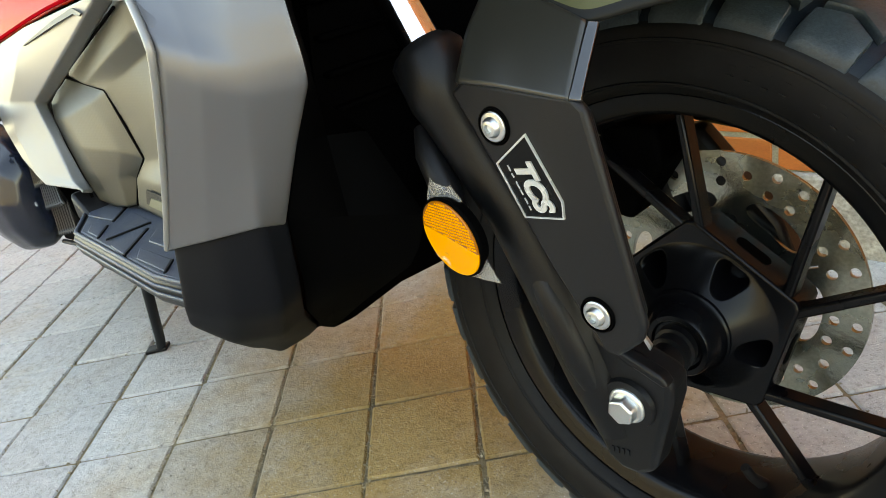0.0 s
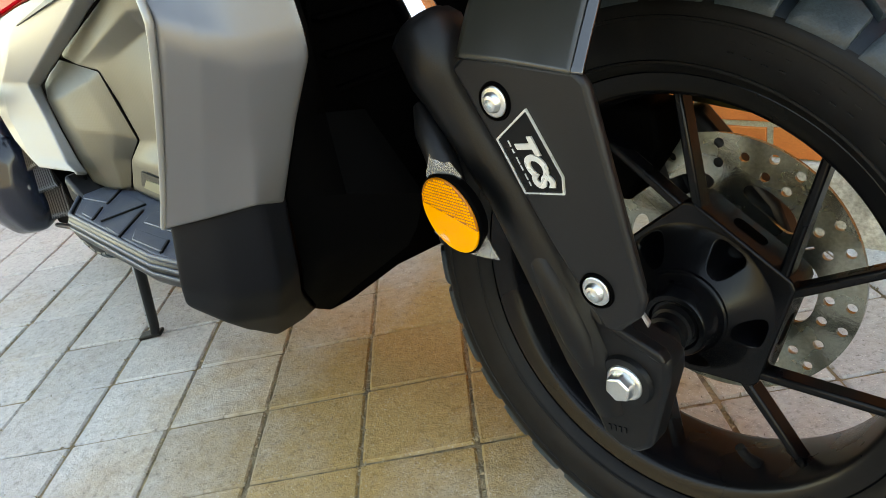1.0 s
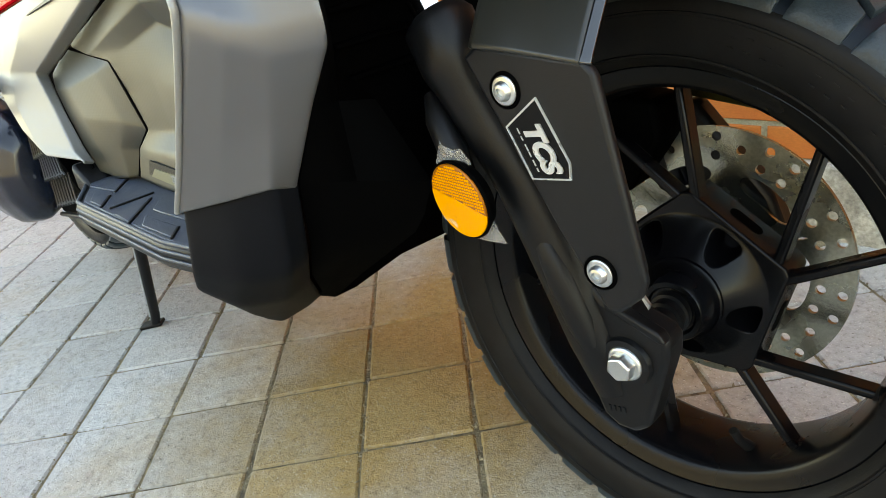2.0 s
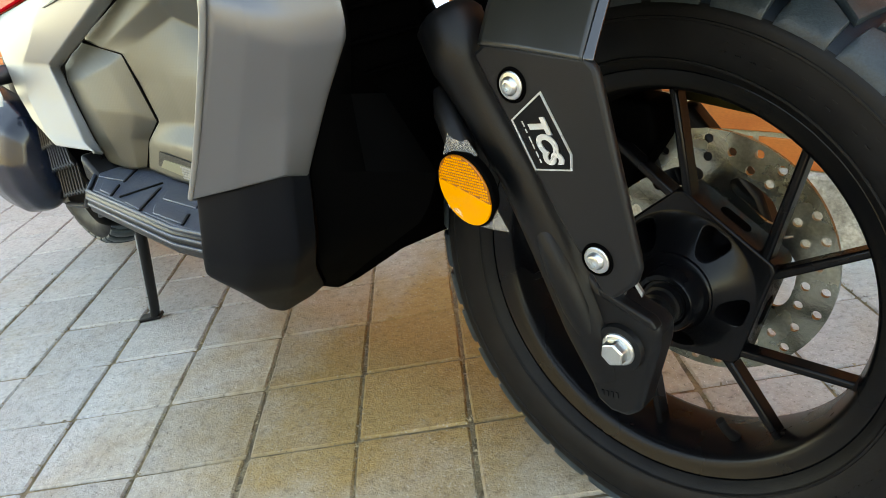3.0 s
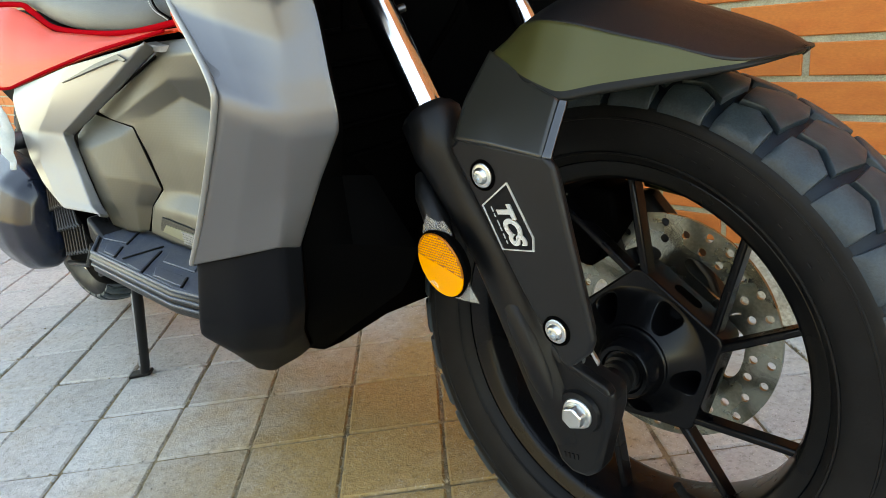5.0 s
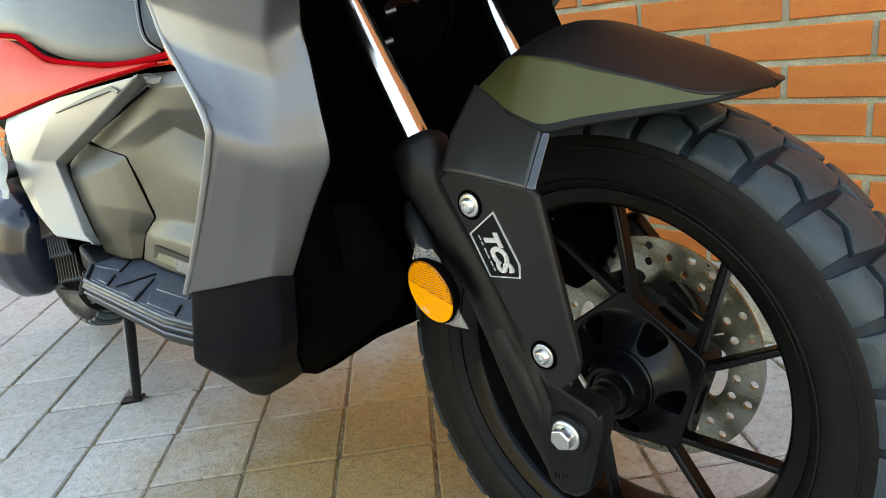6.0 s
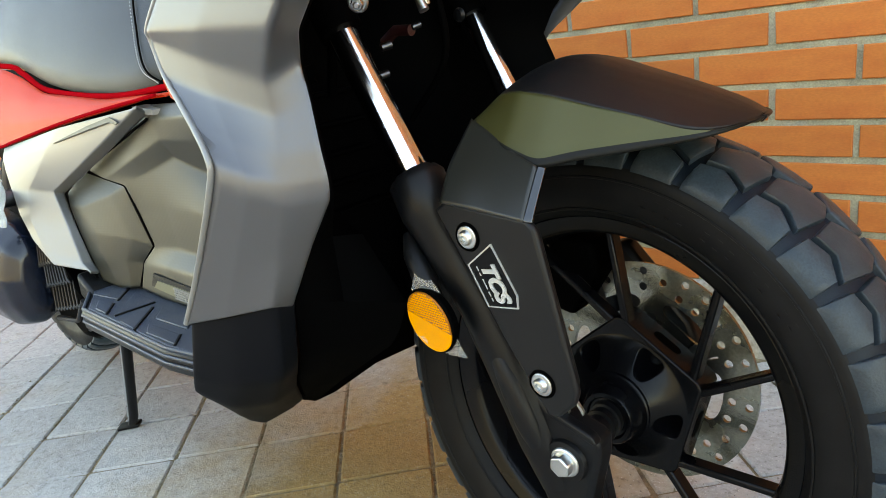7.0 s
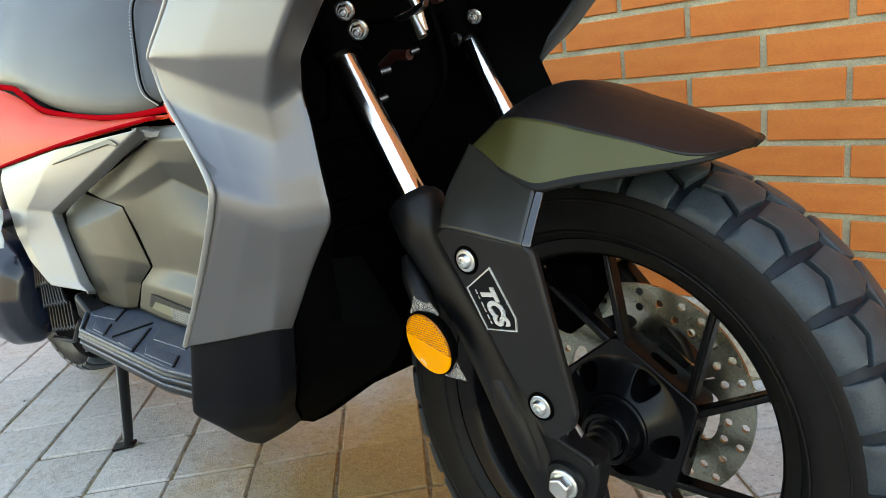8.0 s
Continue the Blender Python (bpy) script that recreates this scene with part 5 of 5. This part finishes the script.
for x, y, z, hy, hz in ((-0.925, -0.245, 0.350, 0.002, 0.004), (-0.926, -0.245, 0.350, 0.022, 0.056), (-0.940, -0.248, 0.352, 0.038, 0.076), (-0.985, -0.250, 0.356, 0.052, 0.092), (-1.06, -0.250, 0.362, 0.058, 0.098), (-1.20, -0.25, 0.38, 0.060, 0.100), (-1.45, -0.25, 0.43, 0.058, 0.095)):
    ring = ((1, 0.35), (0.7, 0.9), (0.1, 1.0), (-0.55, 0.78), (-1.0, 0.15), (-0.92, -0.45), (-0.55, -0.9), (0.1, -1.0), (0.8, -0.8), (1, -0.2), (1, 0.35))
    muffler_rows.append([(x, y + hy * u, z + hz * v) for u, v in ring])
muffler = part("muffler", soft(muffler_rows, (0, -1, 0), 0.008, 1, 2), M_MUFFLER, scooter, "dark blue grey muffler cover behind the footboard", 60)
engine = part("engine_case", joined(block(-1.20, -0.80, -0.17, 0.10, 0.24, 0.42), moved(revolve([(-0.20, 0.0), (-0.20, 0.07), (-0.16, 0.085), (-0.10, 0.085)], 32), Matrix.Translation((-0.93, 0, 0.30)))), M_DEEP, scooter, "black engine case under the seat", 30)
bevel(engine, 0.012, 2)
# slatted grille in a black frame, beside the muffler: three tiers of upright fins, each ending in a toothed lip
G_LEFT = [(-0.897, 0.433), (-0.904, 0.380), (-0.896, 0.346), (-0.890, 0.305)]
G_RIGHT = [(-0.806, 0.424), (-0.794, 0.404), (-0.768, 0.373), (-0.757, 0.335)]
rim_g = [(-0.910, 0.425), (-0.840, 0.410), (-0.790, 0.372), (-0.745, 0.345), (-0.800, 0.302), (-0.900, 0.288), (-0.916, 0.340)]
bevel(part("grille_back", plate(rim_g, -0.2335, -0.190), M_DEEP, engine), 0.004, 1)
part("grille_frame", tube([(x, -0.2365, z) for x, z in rim_g[3:6]], 0.0036, 8), M_PLASTIC, engine, smooth=60)
for tier in range(3):
    lip = []
    for k in range(17):
        a, b = [Vector((G_LEFT[n][0], 0, G_LEFT[n][1])).lerp(Vector((G_RIGHT[n][0], 0, G_RIGHT[n][1])), k / 16) for n in (tier, tier + 1)]
        if k % 2:
            part("grille_fin", tube([(a.x, -0.2335, a.z), (b.x, -0.2400, b.z)], [0.0010, 0.0019], 6), M_BAR, engine)
        lip.append((b.x, -0.2395, b.z + (0.0035 if k % 2 else -0.0025)))
    part("grille_lip", tube(lip, 0.0017, 6), M_BAR, engine)
bevel(part("engine_cover", plate([(-0.80, 0.278), (-0.735, 0.300), (-0.70, 0.350), (-0.76, 0.385), (-0.775, 0.30)], -0.232, -0.17), M_PLASTIC, engine), 0.006, 2)

# pale plastic wrap hanging by the muffler
rnd = random.Random(5)
rows = []
for i in range(8):
    z = 0.548 - 0.014 * i
    x = -0.888 - 0.005 * i
    rows.append([(x - 0.012 + rnd.uniform(-.003, .003), -0.262 + rnd.uniform(-.006, .006), z + rnd.uniform(-.003, .003)), (x + rnd.uniform(-.002, .002), -0.272 + rnd.uniform(-.006, .006), z), (x + 0.016 + rnd.uniform(-.004, .004), -0.261 + rnd.uniform(-.006, .006), z + rnd.uniform(-.003, .003))])
wrap = part("plastic_wrap", sheet(rows, (0, -1, 0)), M_WRAP, scooter, "crumpled pale plastic wrap on the footpeg", 20)
solidify(wrap, 0.0015)
part("footpeg", tube([(-0.945, -0.19, 0.49), (-0.945, -0.262, 0.49)], 0.014, 14), M_DARKSTEEL, scooter)

# rear wheel, held just off the ground by the centre stand
REAR = Matrix.Translation((-1.40, -0.035, 0.302))
rear_wheel = part("rear_wheel", moved(revolve([(-0.05, 0.17), (-0.055, 0.18), (-0.05, 0.186), (0.05, 0.186), (0.055, 0.18), (0.05, 0.17), (0, 0.16), (-0.05, 0.17)], 60), REAR), M_RIM, scooter, "black rear wheel with block tread tyre")
part("tyre", moved(revolve([(-0.05, 0.182), (-0.064, 0.198), (-0.068, 0.222), (-0.060, 0.242), (-0.035, 0.256), (0, 0.261), (0.035, 0.256), (0.060, 0.242), (0.068, 0.222), (0.064, 0.198), (0.05, 0.182)], 90), REAR), M_RUBBER, rear_wheel, smooth=60)
bm = bmesh.new()
for k in range(36):
    t0 = 2 * math.pi * k / 36
    for side_ in (-1, 1):
        tread_block(bm, [(t0 + 0.02, -0.95 * side_), (t0 + 0.15, -0.95 * side_), (t0 + 0.19, -0.08 * side_), (t0 + 0.06, -0.08 * side_)], 2, 4)
bmesh.ops.recalc_face_normals(bm, faces=bm.faces[:])
part("tread", moved(bm, REAR @ Matrix.Diagonal((0.985, 1.1, 0.985, 1))), M_TREAD, rear_wheel, smooth=40)
for k in range(5):
    part("spoke", moved(bar(at_angle(72 * k, 0.03), at_angle(72 * k, 0.175), 0.03, 0.02, -0.03, 0.02), REAR), M_RIM, rear_wheel)
part("swing_arm", block(-1.42, -1.10, -0.14, -0.10, 0.28, 0.34), M_DEEP, scooter)

# centre stand
stand = part("centre_stand", tube([(-0.892, -0.150, 0.215), (-0.905, -0.150, 0.180), (-0.975, -0.150, 0.030), (-0.992, -0.150, 0.008)], [0.0085, 0.0090, 0.0085, 0.0085], 14), M_FORK, scooter, "black steel centre stand on the paving", 50)
foot_pl = moved(block(-0.024, 0.018, -0.012, 0.012, -0.004, 0.003), Matrix.Translation((-0.998, -0.152, 0.0052)) @ Matrix.Rotation(radians(48), 4, "Z") @ Matrix.Rotation(radians(-4), 4, "Y"))
bevel(part("stand_foot", foot_pl, M_FORK, stand), 0.002, 2)
# bright bar added along the leg to draw its highlight
part("stand_edge", tube([(-0.902, -0.1575, 0.200), (-0.979, -0.1580, 0.030)], 0.0022, 8), M_ZINC, stand)
part("stand_leg", tube([(-0.892, 0.085, 0.215), (-0.992, 0.100, 0.008)], 0.0085, 14), M_FORK, stand)
part("stand_cross", tube([(-0.893, -0.15, 0.214), (-0.893, 0.085, 0.214)], 0.011, 14), M_FORK, stand)

# the rear body is shifted and stretched to fit the camera's view
VIEW_FIT = Matrix(((1.0871, 0.4477, -0.2981, 0.2407), (0.0314, 0.8393, 0.1224, -0.0514), (0.0133, 0.0095, 0.9269, 0.0348), (0, 0, 0, 1)))
for ob in (cover, tunnel, side_panel, red_panel, seat, frame_cover):
    for piece in (ob, *ob.children):
        piece.data.transform(VIEW_FIT)
bevel(part("red_tab", plate([(-0.422, 0.640), (-0.402, 0.640), (-0.398, 0.614), (-0.412, 0.618)], -0.186, -0.180), M_RED, red_panel), 0.002, 1)

# ---- pavers ----


def slab(w, d, top, chamfer, seed):
    """A paver with a chamfered, slightly worn rim; its top lies at z = top."""
    rnd = random.Random(seed)
    ring = []
    for i in range(4):
        sx, sy = ((-1, -1), (1, -1), (1, 1), (-1, 1))[i]
        ring.append((sx * w / 2 + rnd.uniform(-0.0012, 0.0012), sy * d / 2 + rnd.uniform(-0.0012, 0.0012)))
    out = []
    for i in range(4):
        (ax, ay), (bx, by) = ring[i], ring[(i + 1) % 4]
        for t in (0.015, 0.33, 0.66, 0.985):
            out.append((ax + (bx - ax) * t + rnd.uniform(-0.0008, 0.0008), ay + (by - ay) * t + rnd.uniform(-0.0008, 0.0008)))
    n = len(out)
    vs = [(x, y, top - chamfer - 0.010) for x, y in out] + [(x, y, top - chamfer) for x, y in out] + [(x * (1 - 2.2 * chamfer / w), y * (1 - 2.2 * chamfer / d), top + rnd.uniform(-0.0002, 0.0002)) for x, y in out]
    fs = [(i + r * n, (i + 1) % n + r * n, (i + 1) % n + (r + 1) * n, i + (r + 1) * n) for r in (0, 1) for i in range(n)] + [tuple(range(2 * n, 3 * n))]
    return from_faces(vs, fs)


TURN = Matrix.Rotation(math.atan2(E1.y, E1.x), 4, "Z")
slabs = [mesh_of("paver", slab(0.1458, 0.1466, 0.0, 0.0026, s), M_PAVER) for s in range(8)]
rnd = random.Random(11)
far_tiles = bmesh.new()
for i in range(-46, 50):
    for j in range(-46, 50):
        p = O + E1 * (i + 0.5) + E2 * (j + 0.5)
        if not (-5.8 < p.x < 4.8 and -4.8 < p.y < WALL_Y - 0.02):
            continue
        m = Matrix.Translation(p + Vector((rnd.uniform(-0.001, 0.001), rnd.uniform(-0.001, 0.001), rnd.uniform(-0.0005, 0.0004)))) @ TURN @ Matrix.Rotation(radians(rnd.uniform(-0.5, 0.5)), 4, "Z") @ Matrix.Rotation(radians(rnd.uniform(-0.12, 0.12)), 4, "X") @ Matrix.Rotation(math.pi / 2 * 0, 4, "Z")
        if -2.6 < p.x < 0.85 and -0.55 < p.y:
            ob = new("paver", slabs[rnd.randrange(8)])
            ob.parent = pavement
            ob.matrix_basis = m
        else:
            me = slabs[rnd.randrange(8)].copy()
            me.transform(m)
            far_tiles.from_mesh(me)
            bpy.data.meshes.remove(me)
rest = new("paving_field", mesh_of("paving_field", far_tiles, M_PAVER))
rest.parent = pavement
tagged(rest, "square concrete pavers further off", kind="stuff")
# loose grit on the slabs, and crumbs of sand and grit along the joints
for name, count, material, label, seed in (("grit", 700, M_GRIT, "pale loose grit scattered over the paving", 21), ("sand_crumb", 9000, M_CRUMB, "sandy crumbs in the paving joints", 22)):
    bm = bmesh.new()
    rnd = random.Random(seed)
    for _ in range(count):
        if rnd.random() < (0.5 if name == "grit" else 0.85):
            p = O + E1 * rnd.randint(-6, 5) + E2 * rnd.uniform(-5, 4) + E1.normalized() * rnd.gauss(0, 0.0026)
        elif rnd.random() < 0.5:
            p = O + E1 * rnd.uniform(-6, 5) + E2 * rnd.randint(-5, 4) + E2.normalized() * rnd.gauss(0, 0.0016)
        else:
            p = O + E1 * rnd.uniform(-6, 5) + E2 * rnd.uniform(-5, 4)
        if p.y > WALL_Y - 0.06 or p.x > 0.6:
            continue
        size = rnd.uniform(0.0006, 0.0016) if name == "grit" else rnd.uniform(0.0008, 0.0034)
        base = -0.0005 if name == "grit" else -0.0045
        vs = [bm.verts.new(p + Vector((rnd.uniform(-size, size), rnd.uniform(-size, size), base + rnd.uniform(0, size * (1.2 if name == "grit" else 1.9))))) for _ in range(4)]
        for f in ((0, 1, 2), (0, 2, 3), (0, 3, 1), (1, 3, 2)):
            bm.faces.new([vs[i] for i in f])
    bmesh.ops.recalc_face_normals(bm, faces=bm.faces[:])
    tagged(new(name, mesh_of(name, bm, material)), label, "grit", kind="stuff")

# ---- bricks ----


def brick_mesh(length, height, depth, seed):
    rnd = random.Random(seed)
    c = 0.0016
    j = [rnd.uniform(-0.0007, 0.0007) for _ in range(8)]
    vs = []
    for y, k in ((0.0, c), (c, 0.0), (depth, 0.0)):
        for n, (sx, sz) in enumerate(((-1, -1), (1, -1), (1, 1), (-1, 1))):
            vs.append((sx * (length / 2 - k) + j[n], y, sz * (height / 2 - k) + j[4 + n]))
    fs = [(0, 1, 2, 3)] + [(r * 4 + i, r * 4 + (i + 1) % 4, (r + 1) * 4 + (i + 1) % 4, (r + 1) * 4 + i) for r in (0, 1) for i in range(4)] + [(11, 10, 9, 8)]
    return from_faces(vs, fs)


kinds = [mesh_of("brick", brick_mesh(0.2405, 0.0495, 0.030, s), M_BRICK, 25) for s in range(6)]
rnd = random.Random(31)
upper = bmesh.new()
for c in range(-1, 106):
    z = 0.6417 + 0.0603 * (c - 7)
    for n in range(-24, 20):
        x = -0.0840 + 0.2513 * (n + (0.5 if (c - 7) % 2 else 0.0))
        m = Matrix.Translation((x + rnd.uniform(-0.001, 0.001), WALL_Y - 0.001 + rnd.uniform(-0.0008, 0.0008), z + rnd.uniform(-0.0006, 0.0006))) @ Matrix.Rotation(radians(rnd.uniform(-0.2, 0.2)), 4, "Y")
        if -3.2 < x < 1.0 and z < 1.0:
            ob = new("brick", kinds[rnd.randrange(6)])
            ob.parent = wall
            ob.matrix_basis = m
        elif -5.8 < x < 4.8:
            me = kinds[rnd.randrange(6)].copy()
            me.transform(m)
            upper.from_mesh(me)
            bpy.data.meshes.remove(me)
field = new("brickwork", mesh_of("brickwork", upper, M_BRICK))
field.parent = wall
tagged(field, "orange facing bricks further off", kind="stuff")
